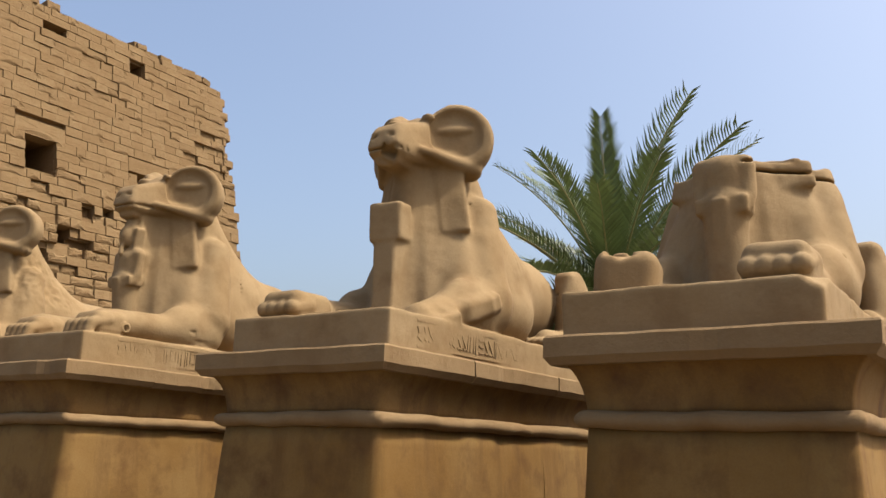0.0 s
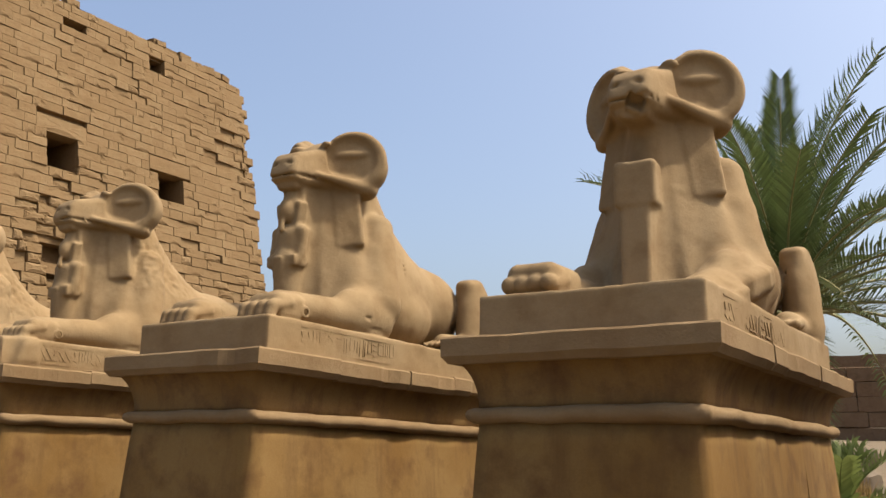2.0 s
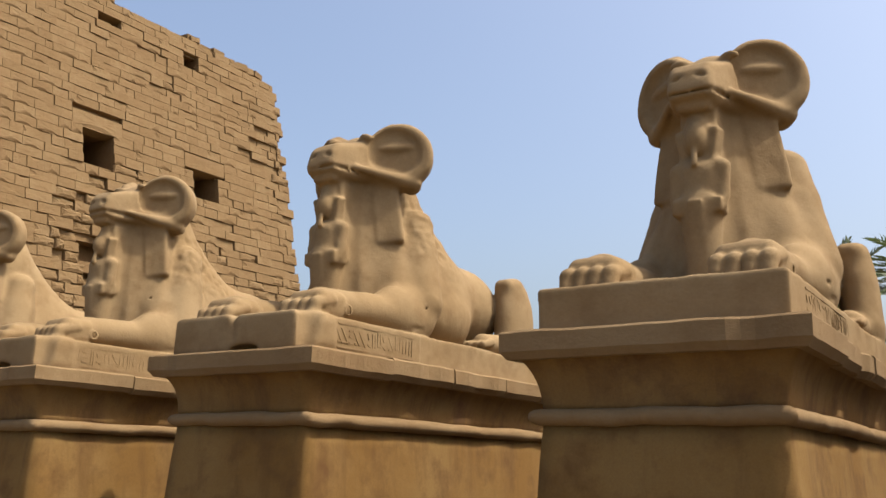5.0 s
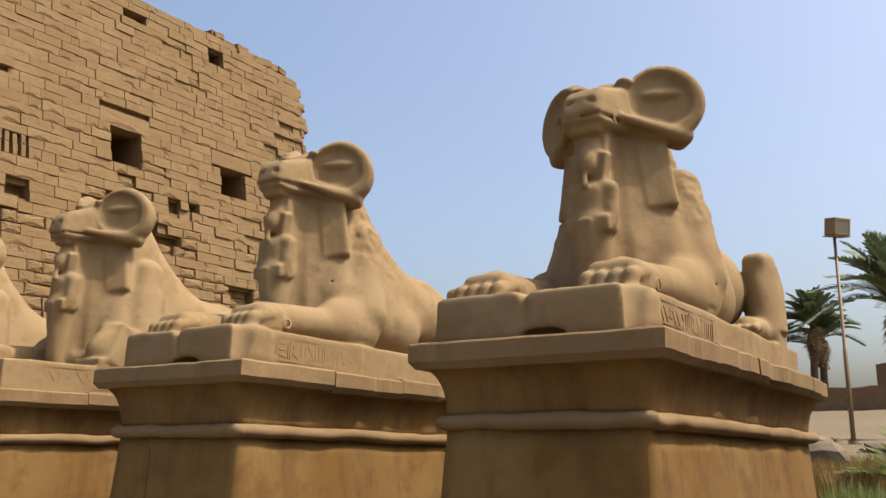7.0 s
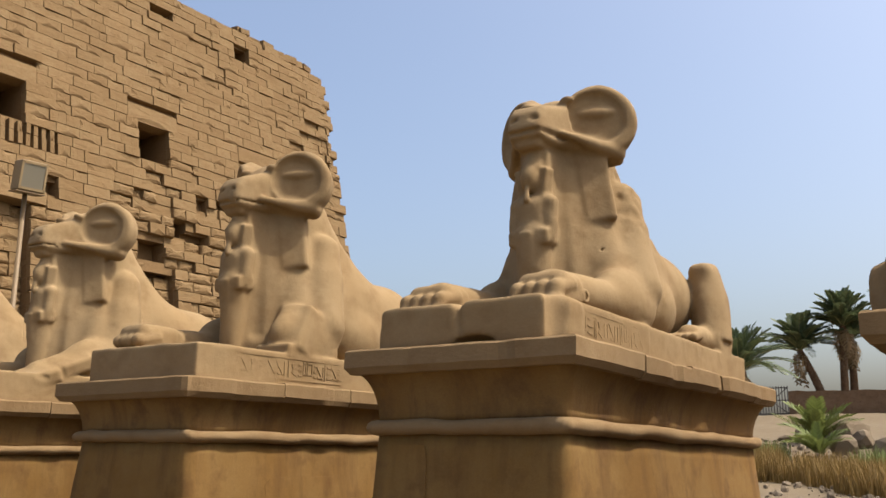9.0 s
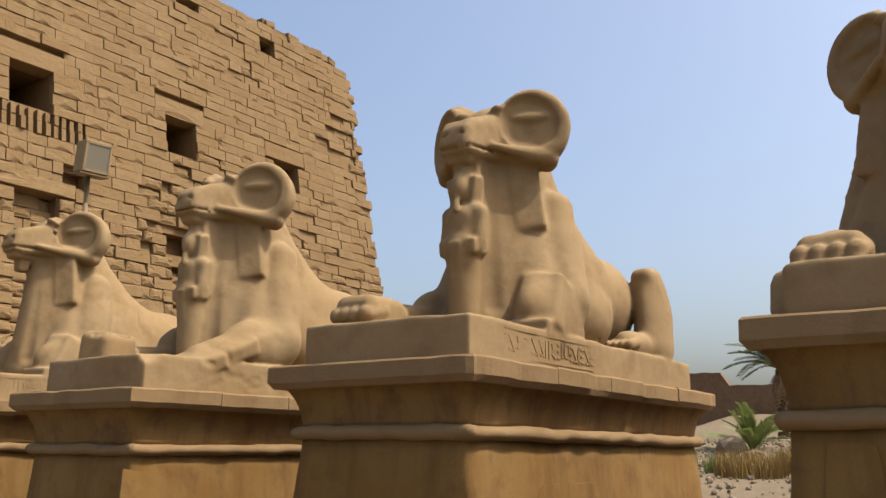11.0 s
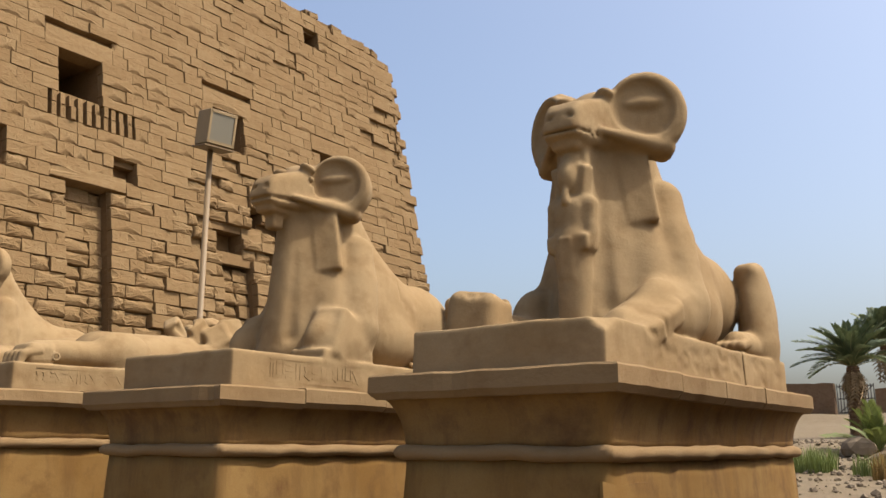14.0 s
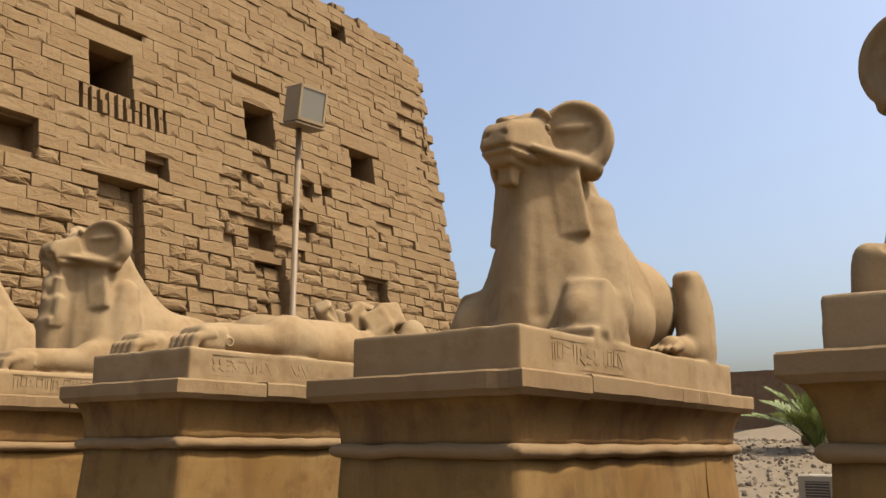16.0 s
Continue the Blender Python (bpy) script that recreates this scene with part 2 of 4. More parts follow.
    def disc(self, c, R, half, r, turn, k=0.02, stretch=1.0, cut=False):
        """A flat round slab about its local z axis, with rounded edges."""
        M = max(R, R * stretch) + half
        s, g = self.region([c[i] - M for i in range(3)], [c[i] + M for i in range(3)], k + 0.06)
        if s is None:
            return
        M = np.array(Euler([radians(a) for a in turn]).to_matrix().transposed())
        q = [g[i] - c[i] for i in range(3)]
        q = [M[i][0] * q[0] + M[i][1] * q[1] + M[i][2] * q[2] for i in range(3)]
        a = np.sqrt((q[0] / stretch) ** 2 + q[1] ** 2) - (R - r)
        b = np.abs(q[2]) - (half - r)
        d = np.sqrt(np.maximum(a, 0) ** 2 + np.maximum(b, 0) ** 2) + np.minimum(np.maximum(a, b), 0) - r
        self.blend(s, d, k, cut)

    def fleece(self, amp, lo, hi, rng):
        """Small curls and pits on one part of the stone."""
        s, g = self.region(lo, hi, 0)
        n = [q.stop - q.start for q in s]
        f = rng.normal(0, 1, [k // 2 + 2 for k in n]).astype(np.float32)
        f = np.repeat(np.repeat(np.repeat(f, 2, 0), 2, 1), 2, 2)[:n[0], :n[1], :n[2]]
        for i in range(3):
            f = (f + np.roll(f, 1, i) + np.roll(f, -1, i)) / 2.2
        fade = 1.0
        for i in range(3):
            w = (hi[i] - lo[i]) / 2
            fade = fade * np.clip(3 * (1 - np.abs(g[i] - (lo[i] + hi[i]) / 2) / w), 0, 1)
        self.D[s] += (amp * f * fade).astype(np.float32)

    def roughen(self, amp, cell, rng):
        n = [int(len(a) * self.h / cell) + 3 for a in self.ax]
        f = rng.normal(0, 1, n).astype(np.float32)
        for i in range(3):
            x = np.arange(len(self.ax[i])) * self.h / cell
            j = x.astype(int)
            t = x - j
            t = (t * t * (3 - 2 * t)).astype(np.float32)
            sh = [1, 1, 1]
            sh[i] = -1
            f = np.take(f, j, axis=i) * (1 - t.reshape(sh)) + np.take(f, j + 1, axis=i) * t.reshape(sh)
        self.D += amp * f

    def break_above(self, z0, slope, rng, amp=0.05):
        """Knocks off all above a rough sloping plane."""
        g = (self.ax[0][:, None, None], self.ax[1][None, :, None], self.ax[2][None, None, :])
        p = g[2] - z0 - slope[0] * g[0] - slope[1] * g[1]
        p = p + amp * np.sin(g[0] * 9 + 1) * np.sin(g[1] * 7) + 0.4 * amp * np.sin(g[0] * 31) * np.sin(g[1] * 27 + 2)
        self.D = np.maximum(self.D, p.astype(np.float32))

    def surface(self):
        """Vertices and quads where the field changes sign (surface nets)."""
        D = self.D.copy()
        for i in range(3):
            e = [slice(None)] * 3
            e[i] = [0, -1]
            D[tuple(e)] = np.maximum(D[tuple(e)], 0.5 * self.h)
        S = D < 0
        nc = [k - 1 for k in D.shape]

        def corner(a, o):
            return a[o[0]:o[0] + nc[0], o[1]:o[1] + nc[1], o[2]:o[2] + nc[2]]

        cnt = sum(corner(S, (a, b, c)).astype(np.int8) for a in (0, 1) for b in (0, 1) for c in (0, 1))
        cells = np.argwhere((cnt > 0) & (cnt < 8))
        I, J, K = cells.T
        tot, num = np.zeros((len(cells), 3)), np.zeros(len(cells))
        for ax in range(3):
            o = [i for i in range(3) if i != ax]
            for a in (0, 1):
                for b in (0, 1):
                    off = np.zeros(3, int)
                    off[o[0]], off[o[1]] = a, b
                    p = D[I + off[0], J + off[1], K + off[2]]
                    off2 = off.copy()
                    off2[ax] = 1
                    q = D[I + off2[0], J + off2[1], K + off2[2]]
                    hit = (p < 0) != (q < 0)
                    t = np.where(hit, p / np.where(hit, p - q, 1), 0)
                    add = np.tile(off.astype(float), (len(cells), 1))
                    add[:, ax] += t
                    tot[hit] += add[hit]
                    num += hit
        verts = self.lo + (cells + tot / num[:, None]) * self.h
        index = np.full(nc, -1, int)
        index[I, J, K] = np.arange(len(cells))
        quads = []
        for ax in range(3):
            o = [i for i in range(3) if i != ax]
            a, b = [slice(None)] * 3, [slice(None)] * 3
            a[ax], b[ax] = slice(0, -1), slice(1, None)
            ch = S[tuple(a)] != S[tuple(b)]
            e = np.argwhere(ch)
            e = e[(e[:, o[0]] > 0) & (e[:, o[1]] > 0) & (e[:, o[0]] < D.shape[o[0]] - 1) & (e[:, o[1]] < D.shape[o[1]] - 1)]
            ins = S[e[:, 0], e[:, 1], e[:, 2]]
            d0, d1 = np.zeros(3, int), np.zeros(3, int)
            d0[o[0]], d1[o[1]] = 1, 1
            q = np.stack([index[tuple((e - x).T)] for x in (d0 * 0, d0, d0 + d1, d1)], 1)
            flip = ins if ax != 1 else ~ins
            q[~flip] = q[~flip][:, ::-1]
            quads.append(q)
        return verts, np.concatenate(quads)


def carved_mesh(name, verts, quads, mat):
    me = bpy.data.meshes.new(name)
    me.vertices.add(len(verts))
    me.vertices.foreach_set("co", np.asarray(verts, np.float32).ravel())
    me.loops.add(quads.size)
    me.loops.foreach_set("vertex_index", quads.astype(np.int32).ravel())
    me.polygons.add(len(quads))
    me.polygons.foreach_set("loop_start", np.arange(0, quads.size, 4, dtype=np.int32))
    me.polygons.foreach_set("use_smooth", np.ones(len(quads), bool))
    me.materials.append(mat)
    me.update(calc_edges=True)
    me.validate()
    return me

# ---- the ram-headed sphinxes ----
PLINTH_H = 0.25


def glyphs(rng, side_x, y0, y1, z0, z1):
    """Shallow signs cut along a plinth's side, as small strokes and frames."""
    g = Build()
    y = y0
    g.box(pose(side_x, (y0 + y1) / 2, z1 + 0.012), 0.006, y1 - y0, 0.008)
    g.box(pose(side_x, (y0 + y1) / 2, z0 - 0.012), 0.006, y1 - y0, 0.008)
    while y < y1 - 0.05:
        w = rng.uniform(0.03, 0.075)
        kind = rng.integers(0, 5)
        zc, h = (z0 + z1) / 2, z1 - z0
        if kind == 0:
            for s in (-1, 1):
                g.box(pose(side_x, y + w / 2 + s * w * 0.3, zc), 0.007, 0.009, h * rng.uniform(0.6, 0.95))
        elif kind == 1:
            for k in range(3):
                g.box(pose(side_x, y + w / 2, z0 + h * (0.2 + 0.3 * k), rng.uniform(-8, 8)), 0.007, w * 0.9, 0.010)
        elif kind == 2:
            g.box(pose(side_x, y + w / 2, z1 - 0.012), 0.007, w, 0.011)
            g.box(pose(side_x, y + w / 2, z0 + h * 0.3), 0.007, w, 0.011)
            for s in (-1, 1):
                g.box(pose(side_x, y + w / 2 + s * w * 0.45, z0 + h * 0.62), 0.007, 0.009, h * 0.7)
        elif kind == 3:
            g.box(pose(side_x, y + w / 2, zc, 35), 0.007, 0.012, h * 0.9)
            g.box(pose(side_x, y + w / 2, z0 + h * 0.2), 0.007, w, 0.012)
        else:
            g.box(pose(side_x, y + w / 2, z0 + h * 0.72, 20), 0.008, w * 0.8, h * 0.3)
            g.box(pose(side_x, y + w / 2, z0 + h * 0.25, -30), 0.007, w, 0.012)
        y += w + rng.uniform(0.012, 0.03)
    return g


def sphinx(x, z, seed, label, head=True, figure="king", near_leg="whole", far_leg="whole", plinth="square", low=False, signs=True,
           nod=0.0, worn_face=False, h=0.015, beard=True, size=1.0, back=0.0, dx=0.0, tail=3.65, curls=False, tilt=0.0, horn=1.50, flare=0.295):
    """A couchant ram-headed sphinx on its plinth: x right, y from its paws to its tail, z up from the plinth's top."""
    rng = np.random.default_rng(seed)
    c = Carving((-0.76, 0.12, -PLINTH_H - 0.03), (0.76, tail + 0.08, 2.02 if head else 1.3), h)
    # body
    if low:
        c.limb((0, 1.5, 0.16), (0, 3.0, 0.2), 0.30, 0.32, 0.1, flat=0.8)
        c.egg((0.05, 3.05, 0.36), (0.32, 0.30, 0.32), 0.08)
    else:
        c.limb((0, 1.75, 0.44), (0, 2.75, 0.42), 0.42, 0.36, 0.12, flat=0.88)
        c.egg((0, 2.92, 0.44), (0.42, 0.42, 0.42), 0.10)
        for s in (-1, 1):
            c.egg((s * 0.27, 2.18, 0.26), (0.27, 0.42, 0.30), 0.08)
        # chest, neck and the cape of the mane falling to the back
        c.limb((0, 1.76, 0.45), (0, 1.56, 1.25), 0.44, 0.285, 0.14)
        c.limb((0, 2.30, 0.56), (0, 1.78, 1.24), 0.34, 0.26, 0.12, flat=0.92)
        c.limb((0, 1.82, 0.95), (0, 1.72, 1.42), 0.30, 0.24, 0.08)
        c.limb((0, 2.10, 0.62), (0, 2.80, 0.50), 0.38, 0.32, 0.16, flat=0.95)
        c.limb((0, 1.48, 0.10), (0, 1.52, 1.15), 0.38, 0.23, 0.10, flat=0.90)
        c.limb((0, 1.34, 0.1), (0, 1.34, 1.2), 0.26, 0.15, 0.06)
        for s in (-1, 1):
            c.limb((s * 0.40, 1.48, 0.12), (s * 0.20, 1.60, 0.95), 0.23, 0.13, 0.06)
    for s in (-1, 1):
        leg = near_leg if s > 0 else far_leg
        # haunch, hind foot and toes
        if not (low and s > 0):
            c.limb((s * 0.515, 3.14, 0.57), (s * 0.525, 3.14, 0.13), 0.180, 0.26, 0.02, flat=1.75)
            c.egg((s * 0.52, 3.18, 0.34), (0.135, 0.27, 0.40), 0.05, (6, 0, 0))
            c.block((s * 0.50, 3.10, 0.58), (0.10, 0.13, 0.18), 0.07, 0.04, (8, 0, -s * 4))
        else:
            c.limb((s * 0.49, 3.20, 0.36), (s * 0.50, 3.12, 0.10), 0.20, 0.26, 0.03, flat=1.6)
        c.limb((s * 0.49, 3.15, 0.10), (s * 0.52, 2.60, 0.085), 0.12, 0.095, 0.03)
        for j in range(4):
            c.limb((s * 0.52 + (j - 1.5) * 0.054, 2.60, 0.088), (s * 0.52 + (j - 1.5) * 0.06, 2.45, 0.055), 0.043, 0.036, 0.006)
        # upper foreleg: a tall rounded shoulder that stands out from the neck
        if not low:
            c.limb((s * 0.42, 1.66, 0.30), (s * 0.325, 1.78, 0.98), 0.235, 0.155, 0.05)
            c.limb((s * 0.40, 1.60, 0.14), (s * 0.36, 1.74, 0.70), 0.21, 0.19, 0.04)
        c.egg((s * 0.46, 1.45, 0.17), (0.175, 0.36, 0.24), 0.05)
        c.egg((s * 0.72, 2.00, 0.20), (0.20, 0.12, 0.36), 0.02, (-8, 0, 0), cut=True)
        if leg == "whole":
            c.limb((s * 0.46, 1.60, 0.15), (s * 0.41, 0.55, 0.125), 0.17, 0.125, 0.04)
            c.block((s * 0.41, 0.52, 0.10), (0.165, 0.15, 0.11), 0.07, 0.04)
            for j in range(4):
                xx = s * 0.41 + (j - 1.5) * 0.084
                c.limb((xx, 0.50, 0.130), (xx, 0.345, 0.090), 0.056, 0.048, 0.007)
                c.limb((xx, 0.35, 0.085), (xx, 0.33, 0.03), 0.048, 0.044, 0.007)
            # the carved line along the foreleg, with its curl
            c.limb((s * 0.585, 0.70, 0.055), (s * 0.635, 1.52, 0.055), 0.012, 0.012, 0.006, cut=True)
            c.ring((s * 0.575, 0.66, 0.085), 0.035, 0.012, (0, 90, 0), 0.006)
        elif leg == "broken":
            c.block((s * 0.455, 1.46, 0.13), (0.165, 0.27, 0.23), 0.06, 0.06, (-26, 0, s * 14))
            c.block((s * 0.45, 1.40, 0.02), (0.18, 0.33, 0.07), 0.03, 0.03, (0, 0, s * 6))
        elif leg == "rough":
            c.limb((s * 0.46, 1.65, 0.22), (s * 0.43, 0.85, 0.02), 0.22, 0.12, 0.05)
            for j in range(7):
                q = rng.uniform(-1, 1, 3)
                c.block((s * 0.45 + 0.06 * q[0], 1.12 + 0.32 * q[1], 0.11 + 0.02 * q[2] + 0.13 * q[1]), (0.16, 0.16, 0.06), 0.025, 0.05, (16 + 6 * q[0], s * 10, 14 * q[2]))
        elif leg == "paw":
            c.block((s * 0.41, 0.56, 0.10), (0.165, 0.2, 0.12), 0.07, 0.03)
            for j in range(4):
                xx = s * 0.41 + (j - 1.5) * 0.082
                c.limb((xx, 0.52, 0.12), (xx, 0.37, 0.085), 0.058, 0.054, 0.012)
            c.limb((s * 0.42, 1.6, 0.10), (s * 0.41, 0.6, 0.09), 0.15, 0.13, 0.05)
        elif leg == "stump":
            c.block((s * 0.41, 0.56, 0.11), (0.17, 0.18, 0.15), 0.08, 0.03, (0, 6, 14))
            c.limb((s * 0.42, 1.6, 0.08), (s * 0.41, 0.6, 0.03), 0.15, 0.11, 0.05)
            for j in range(5):
                q = rng.uniform(-1, 1, 3)
                c.block((s * 0.41 + 0.17 * q[0], 0.50 + 0.16 * q[1], 0.25), (0.07, 0.07, 0.03), 0.015, 0.02, tuple(30 * q), cut=True)
    if not low:
        for s in (-1, 1):
            # hanging locks of the wig
            c.limb((s * 0.17, 1.20, 1.15), (s * 0.22, 1.10, 0.22), 0.05, 0.085, 0.03, cut=True)
            c.block((s * 0.275, 1.46, 1.06), (0.115, 0.075, 0.30), 0.025, 0.03, (-4, -s * 8, s * 34))
            c.limb((s * 0.44, 1.50, 1.10), (s * 0.50, 1.42, 0.62), 0.025, 0.03, 0.02, cut=True)
    if figure != "none" and not low:
        # the small standing king against the chest
        f = 1.07
        c.block((0, f + 0.10, 0.42), (0.10, 0.14, 0.46), 0.03, 0.04)
        if figure == "block":
            c.block((0, f, 0.34), (0.10, 0.09, 0.36), 0.03, 0.02, (-2, 0, 0))
        else:
            for s in (-1, 1):
                c.limb((s * 0.05, f - 0.03, 0.02), (s * 0.055, f, 0.42), 0.055, 0.066, 0.02)
            c.block((0, f - 0.02, 0.60), (0.155, 0.085, 0.055), 0.02, 0.015, (4, 0, 0))
            c.limb((0, f - 0.02, 0.05), (0, f - 0.02, 0.60), 0.075, 0.115, 0.03, flat=0.95)
            c.block((0, f - 0.11, 0.50), (0.05, 0.02, 0.13), 0.012, 0.015, (7, 0, 0))
        if figure in ("king", "head_lost", "bust"):
            c.limb((0, f, 0.50), (0, f, 0.82), 0.095, 0.105, 0.04, flat=0.8)
            c.limb((-0.115, f, 0.85), (0.115, f, 0.85), 0.055, 0.055, 0.02)
            c.block((0, f + 0.03, 0.74), (0.135, 0.075, 0.16), 0.03, 0.03)
            for s in (-1, 1):
                c.limb((s * 0.140, f, 0.85), (s * 0.138, f - 0.01, 0.66), 0.046, 0.042, 0.03)
                c.limb((s * 0.138, f - 0.01, 0.70), (s * 0.135, f - 0.03, 0.60), 0.042, 0.036, 0.02)
        if figure in ("king", "bust"):
            c.block((0, f + 0.11, 1.0), (0.115, 0.12, 0.24), 0.03, 0.03)
            c.egg((0, f - 0.045, 1.03), (0.072, 0.085, 0.11), 0.025)
            c.limb((0, f - 0.10, 0.94), (0, f - 0.11, 0.86), 0.022, 0.026, 0.006)
            for s in (-1, 1):
                c.block((s * 0.085, f, 0.98), (0.042, 0.05, 0.13), 0.02, 0.025, (0, s * 10, -s * 16))
            c.limb((0, f, 1.10), (0, f + 0.03, 1.22), 0.088, 0.072, 0.012)
        if figure == "block":
            c.block((0, f, 0.80), (0.135, 0.10, 0.15), 0.03, 0.02, (4, 0, 6))
    if head and not low:
        def hp(v, w):
            """Tips the head about its neck."""
            a = radians(nod)
            dv, dw = v - 1.55, w - 1.35
            return 1.55 + dv * math.cos(a) - dw * math.sin(a), 1.35 + dv * math.sin(a) + dw * math.cos(a)

        def pt(u, v, w):
            return (u, *hp(v, w))

        c.egg(pt(0, 1.52, 1.49), (0.27, 0.32, 0.26), 0.05, (nod - 8, 0, 0))
        # muzzle, a long wedge from the brow to a blunt nose
        for k in range(9):
            t = k / 8
            c.block(pt(0, 1.44 - 0.42 * t, 1.485 - 0.10 * t), (0.225 - 0.085 * t, 0.09, 0.185 - 0.055 * t), 0.05, 0.04, (nod - 16, 0, 0))
        c.block(pt(0, 1.00, 1.38), (0.132, 0.085, 0.095), 0.05, 0.03, (nod - 10, 0, 0))
        c.block(pt(0, 1.12, 1.262), (0.105, 0.16, 0.055), 0.04, 0.02, (nod + 2, 0, 0))
        c.limb(pt(-0.15, 0.925, 1.31), pt(0.15, 0.925, 1.31), 0.014, 0.014, 0.008, cut=True)
        c.limb(pt(0, 1.50, 1.28), pt(0, 1.26, 1.25), 0.20, 0.11, 0.04)
        if beard:
            c.block(pt(0, 1.10, 1.17), (0.065, 0.06, 0.09), 0.025, 0.02)
        for s in (-1, 1):
            c.limb(pt(s * 0.14, 0.95, 1.31), pt(s * 0.185, 1.24, 1.325), 0.013, 0.012, 0.008, cut=True)
            c.egg(pt(s * 0.075, 0.915, 1.41), (0.035, 0.028, 0.018), 0.01, (0, s * 25, 0), cut=True)
            # brow, eye and cheek
            c.egg(pt(s * 0.15, 1.34, 1.625), (0.085, 0.13, 0.045), 0.03, (nod - 18, s * 14, s * 14))
            c.egg(pt(s * 0.222, 1.325, 1.545), (0.038, 0.085, 0.050), 0.012, (nod - 12, 0, s * 18), cut=True)
            c.egg(pt(s * 0.205, 1.325, 1.543), (0.026, 0.058, 0.030), 0.006, (nod - 12, 0, s * 18))
            # the horn: a broad curled slab, hollowed, with the ear lying in it
            ctr = Vector(pt(s * flare, horn, 1.525))
            turn = (90, 0, s * 34)
            out = Vector((s * 0.559, -0.829, 0.0))      # the way that the slab faces
            across = Vector((s * 0.829, 0.559, 0.0))
            c.disc(ctr, 0.28, 0.11, 0.045, turn, 0.025, 1.0)
            c.egg(ctr + out * 0.115 - across * 0.035 + Vector((0, 0, 0.012)), (0.222, 0.212, 0.070), 0.012, turn, cut=True)
            c.disc(ctr + out * 0.02 - across * 0.05, 0.16, 0.05, 0.03, turn, 0.03, 1.25)
            # ear
            e0 = ctr + out * 0.075 - across * 0.16 + Vector((0, 0, 0.055))
            e1 = ctr + out * 0.07 + across * 0.12 + Vector((0, 0, 0.075))
            c.egg((e0 + e1) / 2, (0.14, 0.040, 0.030), 0.025, (90, -6, s * 34))
            # the horn's end comes forward as a ledge under the ear to the cheek
            l0 = ctr + across * 0.13 + out * 0.04 - Vector((0, 0, 0.235))
            l1 = Vector(pt(s * 0.19, 1.14, 1.35))
            c.limb(l0, l1, 0.062, 0.022, 0.02)
            c.limb(l0 - Vector((s * 0.06, -0.05, -0.01)), l1 + Vector((-s * 0.06, 0.12, 0.0)), 0.085, 0.07, 0.03)
            c.limb(pt(s * 0.13, 1.44, 1.67), ctr - across * 0.06 + Vector((0, 0, 0.23)), 0.05, 0.07, 0.025)
        if worn_face:
            for j in range(9):
                q = rng.uniform(-1, 1, 3)
                c.block(pt(0.15 * q[0], 0.92 + 0.05 * q[1], 1.26 + 0.09 * q[2]), (0.06, 0.05, 0.05), 0.015, 0.012, tuple(rng.uniform(0, 90, 3)), cut=True)
    if not head and not low:
        c.break_above(0.98, (0.03, -0.02), rng, 0.03)
        for j in range(10):
            q = rng.uniform(-1, 1, 3)
            c.block((0.42 * q[0], 1.55 + 0.4 * q[1], 0.97), (0.14, 0.13, 0.05), 0.02, 0.015, (0, 0, 12 * q[2]), cut=True)
        c.block((0.42, 1.5, 0.86), (0.3, 0.5, 0.012), 0.004, 0.008, cut=True)
    if low:
        c.break_above(0.60, (-0.05, 0.03), rng, 0.05)
        for j in range(14):
            q = rng.uniform(-1, 1, 3)
            c.block((0.3 * q[0], 2.95 + 0.35 * q[1], 0.58 + 0.1 * q[2]), (0.15, 0.15, 0.10), 0.05, 0.05, tuple(rng.uniform(0, 90, 3)), cut=bool(j % 2))
    # plinth under it
    mid, run = (tail + 0.2) / 2, (tail - 0.2) / 2
    c.block((0, mid, -PLINTH_H / 2 - 0.01), (0.655, run, PLINTH_H / 2 + 0.018), 0.018, 0.015)
    if plinth == "round":
        for s in (-1, 1):
            c.block((s * 0.33, 0.28, -0.115), (0.34, 0.2, 0.14), 0.09, 0.03)
            c.limb((s * 0.65, 0.15, -0.2), (s * 0.66, 0.2, 0.1), 0.07, 0.10, 0.05, cut=True)
        c.limb((0.03, 0.10, -0.27), (-0.02, 0.12, 0.08), 0.026, 0.018, 0.01, cut=True)
        c.egg((0.12, 0.16, -0.24), (0.14, 0.10, 0.05), 0.015, cut=True)
        c.block((0.68, 2.6, -0.10), (0.035, 1.15, 0.20), 0.01, 0.008, cut=True)
    elif plinth == "chipped":
        c.egg((0.66, 0.22, 0.02), (0.10, 0.14, 0.07), 0.03, (10, 20, 0), cut=True)
        for j in range(30):
            q = rng.uniform(-1, 1, 3)
            c.egg((0.668, 2.1 + 1.4 * q[1], -0.10 + 0.1 * q[2]), (0.020, 0.08, 0.035), 0.01, (40 * q[0], 0, 0), cut=True)
        c.block((0.66, 2.35, -0.1), (0.05, 0.010, 0.2), 0.004, 0.006, (6, 0, 0), cut=True)
    if curls:
        for s in (-1, 1):
            c.fleece(0.0035, (s * 0.38 - 0.36, 1.45, 0.62), (s * 0.38 + 0.36, 2.4, 1.36), rng)
    c.roughen(0.0042, 0.32, rng)
    c.roughen(0.0018, 0.11, rng)
    c.roughen(0.0008, 0.045, rng)
    for j in range(26):
        q = rng.uniform(0, 1, 3)
        c.egg((0.2 + 0.5 * q[0], 0.3 + 3.0 * q[1], 1.4 * q[2]), (0.012, 0.012 + 0.03 * q[0], 0.012), 0.010, (0, 0, 0), cut=True)
